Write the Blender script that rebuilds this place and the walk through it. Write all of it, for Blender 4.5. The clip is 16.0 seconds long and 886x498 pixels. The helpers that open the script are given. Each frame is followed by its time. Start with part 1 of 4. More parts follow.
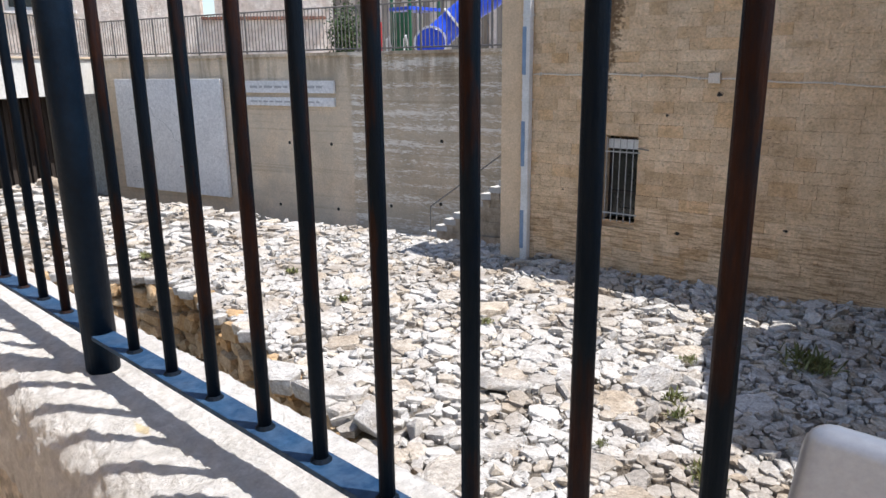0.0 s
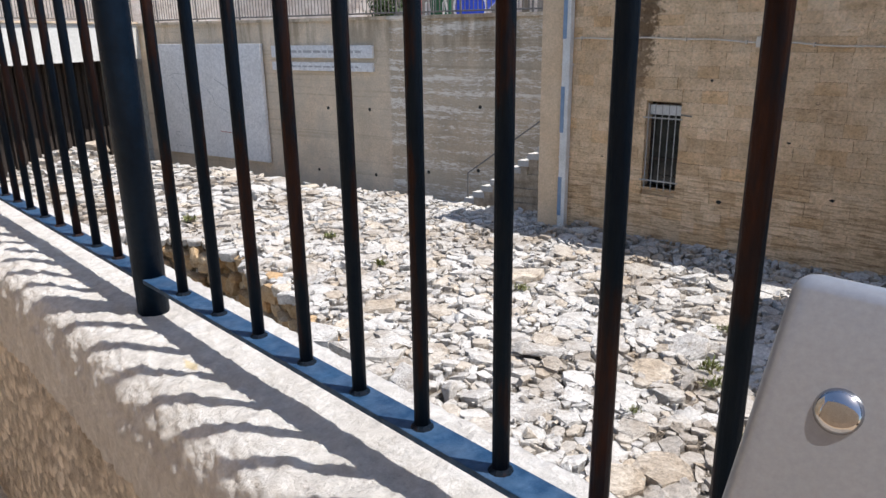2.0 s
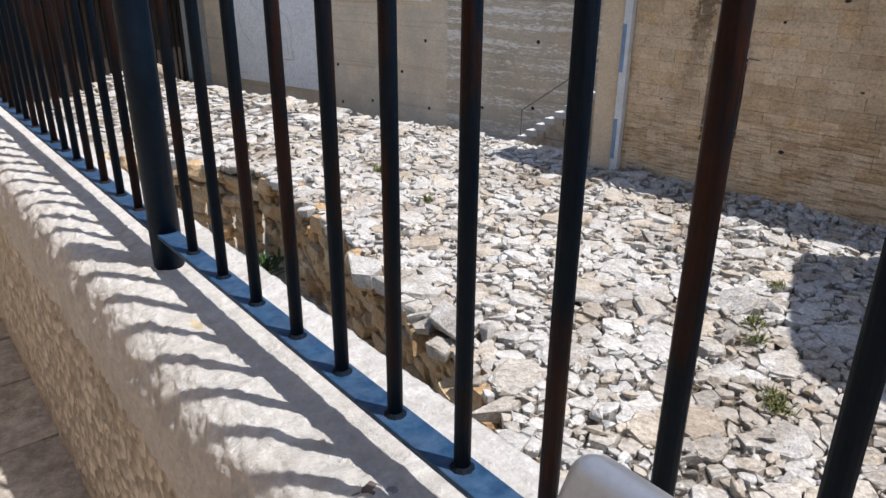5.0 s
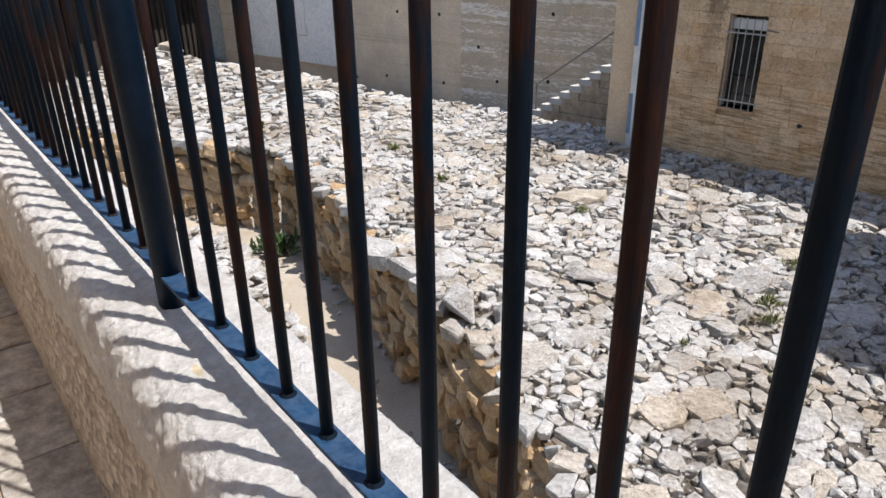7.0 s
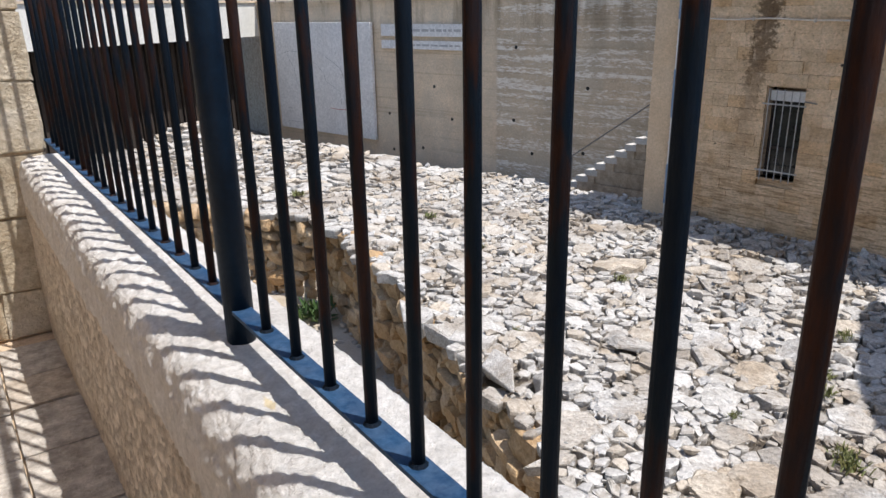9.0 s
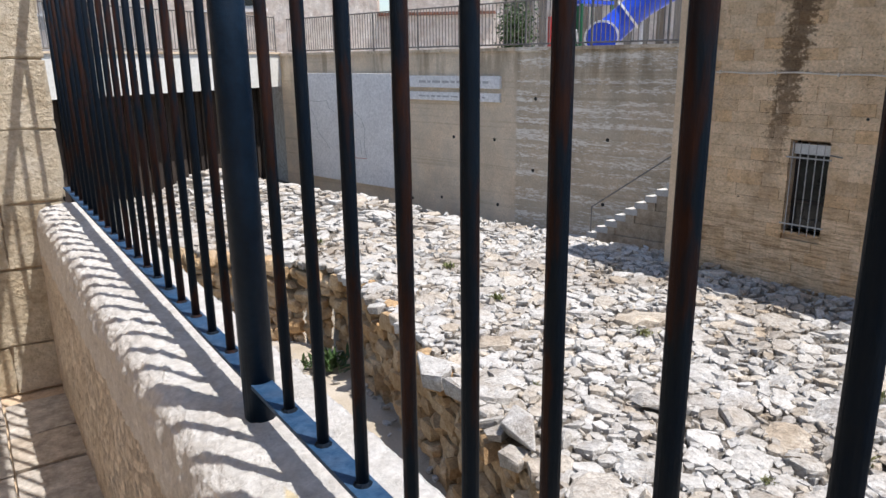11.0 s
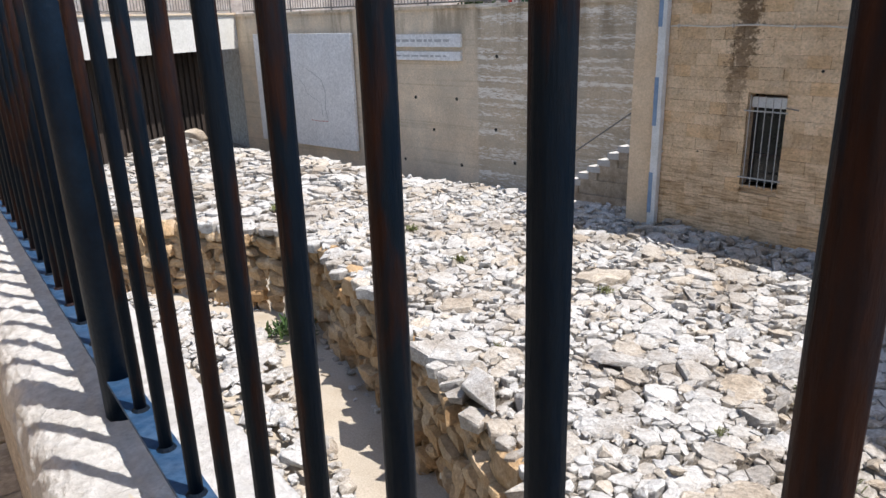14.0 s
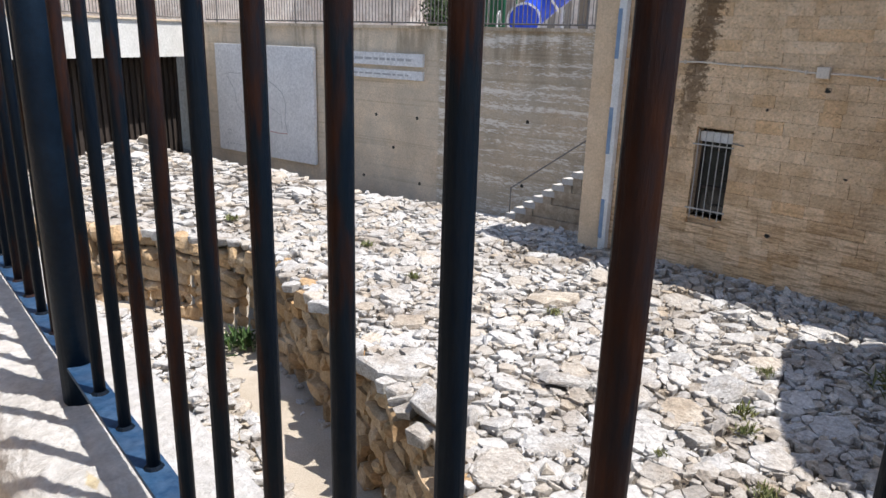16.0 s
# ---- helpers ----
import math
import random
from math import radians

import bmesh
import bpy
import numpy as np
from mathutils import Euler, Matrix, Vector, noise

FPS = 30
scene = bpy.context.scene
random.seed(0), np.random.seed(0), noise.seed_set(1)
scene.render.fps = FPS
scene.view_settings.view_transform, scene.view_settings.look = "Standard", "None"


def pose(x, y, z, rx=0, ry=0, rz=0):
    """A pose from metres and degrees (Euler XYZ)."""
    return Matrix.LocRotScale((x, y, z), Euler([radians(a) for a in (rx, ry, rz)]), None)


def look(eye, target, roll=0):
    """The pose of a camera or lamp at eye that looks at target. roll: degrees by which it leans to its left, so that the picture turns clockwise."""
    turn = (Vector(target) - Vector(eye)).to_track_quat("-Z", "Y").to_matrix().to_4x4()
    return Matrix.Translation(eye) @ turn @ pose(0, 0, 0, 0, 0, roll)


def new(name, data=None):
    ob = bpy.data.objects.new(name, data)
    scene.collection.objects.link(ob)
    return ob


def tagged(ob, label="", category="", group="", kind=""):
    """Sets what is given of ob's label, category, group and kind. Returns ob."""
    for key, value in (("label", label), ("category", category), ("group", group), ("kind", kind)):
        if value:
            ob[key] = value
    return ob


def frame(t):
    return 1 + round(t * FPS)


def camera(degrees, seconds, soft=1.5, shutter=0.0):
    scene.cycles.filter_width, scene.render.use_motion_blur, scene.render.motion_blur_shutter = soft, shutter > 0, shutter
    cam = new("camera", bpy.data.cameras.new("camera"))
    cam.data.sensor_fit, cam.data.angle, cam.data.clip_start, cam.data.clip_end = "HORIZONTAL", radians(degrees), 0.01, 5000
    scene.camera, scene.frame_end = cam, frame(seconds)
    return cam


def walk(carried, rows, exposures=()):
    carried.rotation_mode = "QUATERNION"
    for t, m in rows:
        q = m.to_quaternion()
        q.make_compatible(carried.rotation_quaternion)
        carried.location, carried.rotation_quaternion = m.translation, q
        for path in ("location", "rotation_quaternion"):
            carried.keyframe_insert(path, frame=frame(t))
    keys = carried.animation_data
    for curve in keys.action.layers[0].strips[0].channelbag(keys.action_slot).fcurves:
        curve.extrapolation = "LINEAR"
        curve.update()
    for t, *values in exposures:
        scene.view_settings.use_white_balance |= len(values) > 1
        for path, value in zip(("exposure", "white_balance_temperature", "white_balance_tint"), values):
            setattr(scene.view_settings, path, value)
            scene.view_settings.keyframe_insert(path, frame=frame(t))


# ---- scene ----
cam = camera(64.0, 16.0, soft=1.5)
# seconds, eye, the point looked at, roll
PATH = [
    (0, (-0.481, -1.322, 1.483), (0.933, 0.002, 0.983), -0.7),
    (0.5, (-0.488, -1.338, 1.485), (0.968, -0.076, 0.949), 0.6),
    (1, (-0.484, -1.364, 1.505), (0.895, -0.032, 0.935), -1.1),
    (1.5, (-0.495, -1.377, 1.485), (0.802, 0.035, 0.918), -0.7),
    (2, (-0.507, -1.349, 1.459), (0.816, 0.032, 0.873), -0.8),
    (2.5, (-0.493, -1.333, 1.438), (0.913, -0.055, 0.814), -0.3),
    (3, (-0.493, -1.345, 1.424), (0.948, -0.134, 0.748), 0.0),
    (3.5, (-0.494, -1.354, 1.441), (0.853, -0.054, 0.736), -0.5),
    (4, (-0.47, -1.34, 1.468), (0.75, 0.099, 0.803), -0.9),
    (4.5, (-0.444, -1.36, 1.491), (0.745, 0.083, 0.783), 0.2),
    (7, (-0.371, -1.413, 1.676), (0.742, 0.023, 0.839), -0.7),
    (7.5, (-0.374, -1.38, 1.69), (0.772, 0.056, 0.899), 0.4),
    (8, (-0.384, -1.356, 1.673), (0.811, 0.088, 0.976), 1.3),
    (8.5, (-0.427, -1.34, 1.603), (0.73, 0.14, 0.918), -0.0),
    (9, (-0.442, -1.35, 1.591), (0.648, 0.197, 0.945), -1.1),
    (11.5, (-0.375, -1.187, 1.586), (0.704, 0.417, 1.075), -0.7),
    (12, (-0.34, -1.199, 1.595), (0.739, 0.404, 1.077), -0.7),
    (12.5, (-0.299, -1.208, 1.597), (0.814, 0.357, 1.041), -0.8),
    (13, (-0.274, -1.224, 1.597), (0.865, 0.317, 1.022), -0.9),
    (13.5, (-0.235, -1.216, 1.589), (0.899, 0.318, 0.989), -1.3),
    (14, (-0.197, -1.227, 1.587), (0.925, 0.307, 0.964), -1.7),
    (14.5, (-0.156, -1.241, 1.58), (1.011, 0.256, 0.948), -1.9),
    (15, (-0.155, -1.308, 1.585), (1.026, 0.185, 0.972), -1.7),
    (15.5, (-0.199, -1.317, 1.588), (0.684, -0.193, 1.133), -0.1),
    (16, (-0.254, -1.321, 1.597), (0.977, 0.147, 1.025), 1.7),
]
walk(cam, [(t, look(eye, target, roll)) for t, eye, target, roll in PATH],
     exposures=[(0.0, 0.98, 6420, 11), (1.5, 0.92, 6420, 11), (3.0, 0.80, 6420, 11), (7.0, 0.74, 6420, 11), (8.5, 0.75, 6420, 11), (12.0, 0.85, 6420, 11), (16.0, 0.93, 6420, 11)])

# ---------------------------------------------------------------- light
SUN_WAY = Vector((0.22, -0.385, 1.0)).normalized()      # towards the sun
world = bpy.data.worlds.new("sky")
scene.world = world
world.use_nodes = True
wn = world.node_tree
sky = wn.nodes.new("ShaderNodeTexSky")
sky.sky_type = "NISHITA"
sky.sun_disc = False
sky.sun_elevation = math.asin(SUN_WAY.z)
sky.sun_rotation = math.atan2(SUN_WAY.x, SUN_WAY.y)
wn.links.new(sky.outputs[0], wn.nodes["Background"].inputs[0])
wn.nodes["Background"].inputs[1].default_value = 0.103
sun_data = bpy.data.lights.new("sun", "SUN")
sun_data.energy, sun_data.angle, sun_data.color = 3.7, radians(0.53), (1.0, 0.965, 0.925)
sun = new("sun", sun_data)
sun.matrix_world = look(SUN_WAY * 60, (0, 0, 0))


# ---------------------------------------------------------------- materials
def ramp(nt, fac, stops):
    r = nt.nodes.new("ShaderNodeValToRGB")
    el = r.color_ramp.elements
    while len(el) < len(stops):
        el.new(0.5)
    for e, (p, c) in zip(el, stops):
        e.position, e.color = p, (*c, 1)
    nt.links.new(fac, r.inputs[0])
    return r.outputs[0]


def noise_tex(nt, vec, scale, detail=6, rough=0.6):
    n = nt.nodes.new("ShaderNodeTexNoise")
    n.inputs["Scale"].default_value, n.inputs["Detail"].default_value, n.inputs["Roughness"].default_value = scale, detail, rough
    nt.links.new(vec, n.inputs["Vector"])
    return n.outputs[0]


def mix(nt, kind, fac, a, b):
    m = nt.nodes.new("ShaderNodeMix")
    m.data_type, m.blend_type = "RGBA", kind
    for sock, v in ((m.inputs[0], fac), (m.inputs[6], a), (m.inputs[7], b)):
        if isinstance(v, (float, int)):
            sock.default_value = v
        elif isinstance(v, tuple):
            sock.default_value = (*v, 1)
        else:
            nt.links.new(v, sock)
    return m.outputs[2]


def math_node(nt, op, a, b=0.0):
    m = nt.nodes.new("ShaderNodeMath")
    m.operation = op
    for sock, v in ((m.inputs[0], a), (m.inputs[1], b)):
        if isinstance(v, (float, int)):
            sock.default_value = v
        else:
            nt.links.new(v, sock)
    return m.outputs[0]


def material(name, stops, scale=3.0, fine=40.0, rough=0.85, metal=0.0, bump=0.4, depth=0.01, vary=0.0, dirt=None, island=False, stretch=(1, 1, 1), coords="Object", gloss=0.5, extra=None, speck=0.62, chip=0.0):
    """A surface: a large noise picks the colour from stops, a fine one grains and bumps it; vary: lightness that differs from piece to piece; dirt: (colour, scale, amount)."""
    m = bpy.data.materials.new(name)
    m.use_nodes = True
    nt = m.node_tree
    b = nt.nodes["Principled BSDF"]
    co = nt.nodes.new("ShaderNodeTexCoord")
    geo = nt.nodes.new("ShaderNodeNewGeometry")
    mp = nt.nodes.new("ShaderNodeMapping")
    mp.inputs["Scale"].default_value = stretch
    nt.links.new(geo.outputs["Position"] if coords == "World" else co.outputs[coords], mp.inputs[0])
    vec = mp.outputs[0]
    big = noise_tex(nt, vec, scale, 5, 0.6)
    small = noise_tex(nt, vec, fine, 8, 0.7)
    col = ramp(nt, big, stops)
    grain = ramp(nt, small, [(0.30, (speck, speck, speck)), (0.70, (1.15, 1.15, 1.15))])
    col = mix(nt, "MULTIPLY", 0.8, col, grain)
    if dirt:
        dn = noise_tex(nt, vec, dirt[1], 7, 0.65)
        f = ramp(nt, dn, [(0.5 - 0.12, (0, 0, 0)), (0.5 + 0.14, (1, 1, 1))])
        col = mix(nt, "MIX", math_node(nt, "MULTIPLY", f, dirt[2]), col, dirt[0])
    if vary:
        if island:
            rnd = geo.outputs["Random Per Island"]
        else:
            rnd = nt.nodes.new("ShaderNodeObjectInfo").outputs["Random"]
        tint = ramp(nt, rnd, [(0.0, (1 - vary, 1 - vary * 1.15, 1 - vary * 1.35)), (0.22, (1 - vary * 0.1, 1 - vary * 0.55, 1 - vary * 1.15)), (0.34, (1 - vary * 0.6, 1 - vary * 0.62, 1 - vary * 0.66)), (0.6, (1 - vary * 0.2, 1 - vary * 0.25, 1 - vary * 0.35)), (1.0, (1 + vary * 0.25, 1 + vary * 0.25, 1 + vary * 0.25))])
        col = mix(nt, "MULTIPLY", 1.0, col, tint)
    if extra:
        col = extra(nt, col, geo.outputs["Position"])
    nt.links.new(col, b.inputs["Base Color"])
    b.inputs["Specular IOR Level"].default_value = gloss
    b.inputs["Roughness"].default_value, b.inputs["Metallic"].default_value = rough, metal
    if bump:
        bp = nt.nodes.new("ShaderNodeBump")
        bp.inputs["Strength"].default_value, bp.inputs["Distance"].default_value = bump, depth
        both = math_node(nt, "ADD", math_node(nt, "MULTIPLY", big, 0.6), small)
        if chip:
            vo = nt.nodes.new("ShaderNodeTexVoronoi")
            vo.inputs["Scale"].default_value = chip
            wob = nt.nodes.new("ShaderNodeVectorMath")
            wob.operation = "ADD"
            nt.links.new(vec, wob.inputs[0])
            nt.links.new(math_node(nt, "MULTIPLY", small, 1.2 / chip), wob.inputs[1])
            nt.links.new(wob.outputs[0], vo.inputs["Vector"])
            both = math_node(nt, "ADD", both, math_node(nt, "MULTIPLY", vo.outputs["Distance"], 0.55))
        nt.links.new(both, bp.inputs["Height"])
        nt.links.new(bp.outputs[0], b.inputs["Normal"])
    return m


def axis(nt, vec, i):
    s = nt.nodes.new("ShaderNodeSeparateXYZ")
    nt.links.new(vec, s.inputs[0])
    return s.outputs[i]


def smooth_step(nt, v, a, b):
    m = nt.nodes.new("ShaderNodeMapRange")
    m.interpolation_type = "SMOOTHSTEP"
    nt.links.new(v, m.inputs[0])
    m.inputs[1].default_value, m.inputs[2].default_value = a, b
    return m.outputs[0]


def stretched(nt, vec, scale):
    m = nt.nodes.new("ShaderNodeMapping")
    m.inputs["Scale"].default_value = scale
    nt.links.new(vec, m.inputs[0])
    return m.outputs[0]


def facade_wear(nt, col, pos):
    """Black water stain beside the window, worn darker courses near the ground, spots and dark pits on the facade."""
    y, z = axis(nt, pos, 1), axis(nt, pos, 2)
    ragged = noise_tex(nt, stretched(nt, pos, (1, 5, 7)), 1.6, 9, 0.8)
    off = math_node(nt, "ABSOLUTE", math_node(nt, "ADD", math_node(nt, "SUBTRACT", y, 5.84), math_node(nt, "MULTIPLY", z, 0.11)))
    half = math_node(nt, "ADD", math_node(nt, "MULTIPLY", z, 0.03), 0.20)
    band = smooth_step(nt, math_node(nt, "ADD", math_node(nt, "SUBTRACT", half, off), math_node(nt, "MULTIPLY", math_node(nt, "SUBTRACT", ragged, 0.5), 1.3)), -0.04, 0.12)
    low = smooth_step(nt, math_node(nt, "ADD", z, math_node(nt, "MULTIPLY", ragged, 1.4)), -0.9, 2.2)
    col = mix(nt, "MULTIPLY", math_node(nt, "MULTIPLY", math_node(nt, "MULTIPLY", band, low), 0.95), col, (0.24, 0.21, 0.18))
    spots = noise_tex(nt, stretched(nt, pos, (1, 1, 1.6)), 2.3, 9, 0.72)
    col = mix(nt, "MULTIPLY", math_node(nt, "MULTIPLY", smooth_step(nt, spots, 0.54, 0.70), 0.5), col, (0.52, 0.45, 0.36))
    pale = noise_tex(nt, pos, 0.9, 4, 0.5)
    col = mix(nt, "MIX", math_node(nt, "MULTIPLY", smooth_step(nt, pale, 0.5, 0.75), 0.25), col, (0.78, 0.63, 0.45))
    broad = noise_tex(nt, stretched(nt, pos, (1, 0.7, 1.2)), 0.8, 5, 0.6)
    col = mix(nt, "MULTIPLY", math_node(nt, "MULTIPLY", smooth_step(nt, broad, 0.46, 0.66), 0.3), col, (0.62, 0.56, 0.48))
    pits = noise_tex(nt, stretched(nt, pos, (1, 1, 2.6)), 13.0, 7, 0.7)
    col = mix(nt, "MULTIPLY", math_node(nt, "MULTIPLY", smooth_step(nt, pits, 0.56, 0.68), 0.75), col, (0.40, 0.33, 0.26))
    tool = noise_tex(nt, stretched(nt, pos, (1, 1.3, 15)), 1.7, 6, 0.7)
    foot = smooth_step(nt, math_node(nt, "ADD", math_node(nt, "MULTIPLY", z, -1.0), math_node(nt, "MULTIPLY", broad, 1.2)), 0.9, 2.2)
    col = mix(nt, "MULTIPLY", math_node(nt, "MULTIPLY", math_node(nt, "MULTIPLY", smooth_step(nt, tool, 0.45, 0.62), foot), 0.75), col, (0.42, 0.35, 0.28))
    return col


def concrete_wear(nt, col, pos):
    """Greyer boards with pale lime flecks near the steps, warm smooth concrete further on, dark runs below the coping."""
    y, z = axis(nt, pos, 1), axis(nt, pos, 2)
    near = smooth_step(nt, math_node(nt, "MULTIPLY", y, -1.0), -14.06, -13.96)
    col = mix(nt, "MULTIPLY", math_node(nt, "MULTIPLY", near, 0.9), col, (0.77, 0.765, 0.755))
    board = noise_tex(nt, stretched(nt, pos, (0.3, 0.3, 5.5)), 1.0, 2, 0.4)
    fleck = noise_tex(nt, stretched(nt, pos, (5, 5, 26)), 1.0, 6, 0.75)
    f = math_node(nt, "MULTIPLY", smooth_step(nt, math_node(nt, "ADD", fleck, math_node(nt, "MULTIPLY", board, 0.7)), 0.86, 0.97), near)
    col = mix(nt, "MIX", math_node(nt, "MULTIPLY", f, 0.75), col, (0.86, 0.81, 0.73))
    lines = noise_tex(nt, stretched(nt, pos, (0.15, 0.15, 11)), 1.0, 3, 0.5)
    col = mix(nt, "MULTIPLY", math_node(nt, "MULTIPLY", smooth_step(nt, lines, 0.55, 0.72), 0.45), col, (0.66, 0.63, 0.58))
    runs = noise_tex(nt, stretched(nt, pos, (2.2, 2.2, 0.25)), 1.0, 5, 0.6)
    top = smooth_step(nt, z, 0.2, 1.75)
    col = mix(nt, "MULTIPLY", math_node(nt, "MULTIPLY", math_node(nt, "MULTIPLY", smooth_step(nt, runs, 0.48, 0.66), top), 0.7), col, (0.42, 0.38, 0.32))
    return col


def coping_marks(nt, col, pos):
    """A small yellow stain beside the rail."""
    x, y = axis(nt, pos, 0), axis(nt, pos, 1)
    dx = math_node(nt, "ABSOLUTE", math_node(nt, "ADD", x, 0.052))
    dy = math_node(nt, "ABSOLUTE", math_node(nt, "ADD", y, 0.24))
    wob = math_node(nt, "MULTIPLY", noise_tex(nt, pos, 60.0, 5, 0.7), 0.03)
    d = math_node(nt, "ADD", math_node(nt, "ADD", dx, math_node(nt, "MULTIPLY", dy, 0.5)), wob)
    f = smooth_step(nt, math_node(nt, "MULTIPLY", d, -1.0), -0.030, -0.022)
    return mix(nt, "MULTIPLY", math_node(nt, "MULTIPLY", f, 0.7), col, (0.95, 0.78, 0.42))


def rubble_wear(nt, col, pos):
    """Broad patches of earthy, greyer stones."""
    n = noise_tex(nt, pos, 0.55, 5, 0.65)
    col = mix(nt, "MULTIPLY", math_node(nt, "MULTIPLY", smooth_step(nt, n, 0.47, 0.62), 0.75), col, (0.66, 0.60, 0.53))
    f = noise_tex(nt, pos, 7.0, 6, 0.7)
    return mix(nt, "MULTIPLY", math_node(nt, "MULTIPLY", smooth_step(nt, f, 0.54, 0.66), 0.6), col, (0.55, 0.50, 0.44))


STONE = [(0.3, (0.51, 0.485, 0.455)), (0.5, (0.655, 0.635, 0.605)), (0.7, (0.745, 0.73, 0.705))]
M_RUBBLE = material("limestone rubble", STONE, 5, 30, 0.95, bump=0.9, depth=0.020, vary=0.21, dirt=((0.27, 0.25, 0.23), 17.0, 0.42), speck=0.34, chip=14, gloss=0.25, extra=rubble_wear)
M_RUBBLE_ISLE = material("limestone rubble heap", STONE, 5, 30, 0.95, bump=0.9, depth=0.020, vary=0.21, dirt=((0.27, 0.25, 0.23), 17.0, 0.42), speck=0.34, gloss=0.25, chip=14, island=True, extra=rubble_wear)
M_SOIL = material("stony soil", [(0.3, (0.17, 0.145, 0.12)), (0.5, (0.30, 0.265, 0.225)), (0.7, (0.50, 0.465, 0.42))], 11, 30, 0.95, bump=1.0, depth=0.1, dirt=((0.34, 0.29, 0.23), 2.5, 0.45), speck=0.45, gloss=0.25, extra=rubble_wear)
M_SAND = material("sandy trench floor", [(0.3, (0.42, 0.35, 0.26)), (0.55, (0.54, 0.47, 0.38)), (0.75, (0.60, 0.55, 0.48))], 1.5, 40, 0.95, bump=0.8, depth=0.03, dirt=((0.34, 0.28, 0.2), 3.0, 0.4))
M_OCHRE = material("ochre wall stone", [(0.3, (0.40, 0.255, 0.13)), (0.5, (0.57, 0.395, 0.225)), (0.72, (0.70, 0.555, 0.39))], 3, 24, 0.95, bump=1.0, depth=0.03, vary=0.30, coords="World", dirt=((0.32, 0.21, 0.12), 5.0, 0.35), speck=0.5, gloss=0.25)
M_EARTH = material("earth joint", [(0.3, (0.11, 0.075, 0.042)), (0.7, (0.22, 0.15, 0.085))], 4, 30, 0.95, bump=1.0, depth=0.03)
M_COPING = material("white coping stone", [(0.3, (0.52, 0.49, 0.45)), (0.5, (0.62, 0.595, 0.56)), (0.7, (0.68, 0.66, 0.63))], 7, 55, 0.94, bump=1.0, depth=0.012, dirt=((0.45, 0.415, 0.37), 26.0, 0.45), gloss=0.25, speck=0.58, extra=coping_marks)
M_PLASTER = material("rough plaster", [(0.3, (0.60, 0.51, 0.40)), (0.5, (0.72, 0.63, 0.52)), (0.7, (0.79, 0.71, 0.61))], 4, 60, 0.95, bump=1.0, depth=0.022, dirt=((0.30, 0.235, 0.16), 16.0, 0.4), speck=0.42, chip=24)
M_BLOCK = material("facade limestone block", [(0.3, (0.67, 0.475, 0.29)), (0.5, (0.84, 0.615, 0.395)), (0.7, (0.89, 0.68, 0.46))], 3, 22, 0.93, bump=1.0, depth=0.035, vary=0.2, speck=0.6, gloss=0.25, extra=facade_wear, coords="World")
M_FAR = material("far limestone", [(0.3, (0.52, 0.42, 0.36)), (0.46, (0.70, 0.62, 0.55)), (0.6, (0.80, 0.74, 0.68)), (0.75, (0.66, 0.52, 0.40))], 2.2, 7, 0.9, bump=0.9, depth=0.06, coords="World", dirt=((0.46, 0.37, 0.32), 3.0, 0.5))
M_TILE = material("reddish clay tile", [(0.3, (0.20, 0.09, 0.065)), (0.7, (0.34, 0.16, 0.11))], 3, 20, 0.85, bump=0.4, vary=0.3)
M_SLAT = material("grey timber slat", [(0.3, (0.22, 0.19, 0.16)), (0.7, (0.34, 0.30, 0.26))], 3, 20, 0.85, bump=0.4, vary=0.3, stretch=(4, 4, 0.5))
M_MORTAR = material("tan mortar", [(0.3, (0.50, 0.37, 0.25)), (0.7, (0.64, 0.49, 0.34))], 4, 50, 0.95, bump=0.6, extra=facade_wear)
M_CONC = material("board-marked concrete", [(0.3, (0.68, 0.525, 0.365)), (0.5, (0.79, 0.625, 0.445)), (0.7, (0.83, 0.68, 0.505))], 0.9, 22, 0.9, bump=0.6, depth=0.015, dirt=((0.40, 0.355, 0.28), 1.1, 0.45), coords="World", extra=concrete_wear)
M_WHITE = material("white painted concrete", [(0.35, (0.66, 0.65, 0.60)), (0.65, (0.74, 0.73, 0.69))], 1.2, 20, 0.8, bump=0.2, dirt=((0.5, 0.48, 0.42), 2.0, 0.3))
M_PANEL = material("white relief panel", [(0.35, (0.76, 0.735, 0.71)), (0.65, (0.82, 0.80, 0.78))], 1.0, 15, 0.7, bump=0.15)
M_LINE = material("grey engraved line", [(0.4, (0.42, 0.41, 0.40)), (0.6, (0.48, 0.47, 0.46))], 4, 30, 0.8, bump=0)
M_RED = material("red line", [(0.4, (0.5, 0.2, 0.15)), (0.6, (0.55, 0.25, 0.2))], 4, 30, 0.8, bump=0)
M_BLUE = material("blue painted steel", [(0.35, (0.010, 0.034, 0.082)), (0.65, (0.020, 0.062, 0.130))], 9, 60, 0.55, bump=0.4, depth=0.003, dirt=((0.20, 0.24, 0.28), 30.0, 0.12), gloss=0.12)
M_NAVY = material("navy painted steel post", [(0.35, (0.002, 0.007, 0.016)), (0.65, (0.006, 0.016, 0.032))], 5, 70, 0.42, bump=0.4, depth=0.004, gloss=0.10)
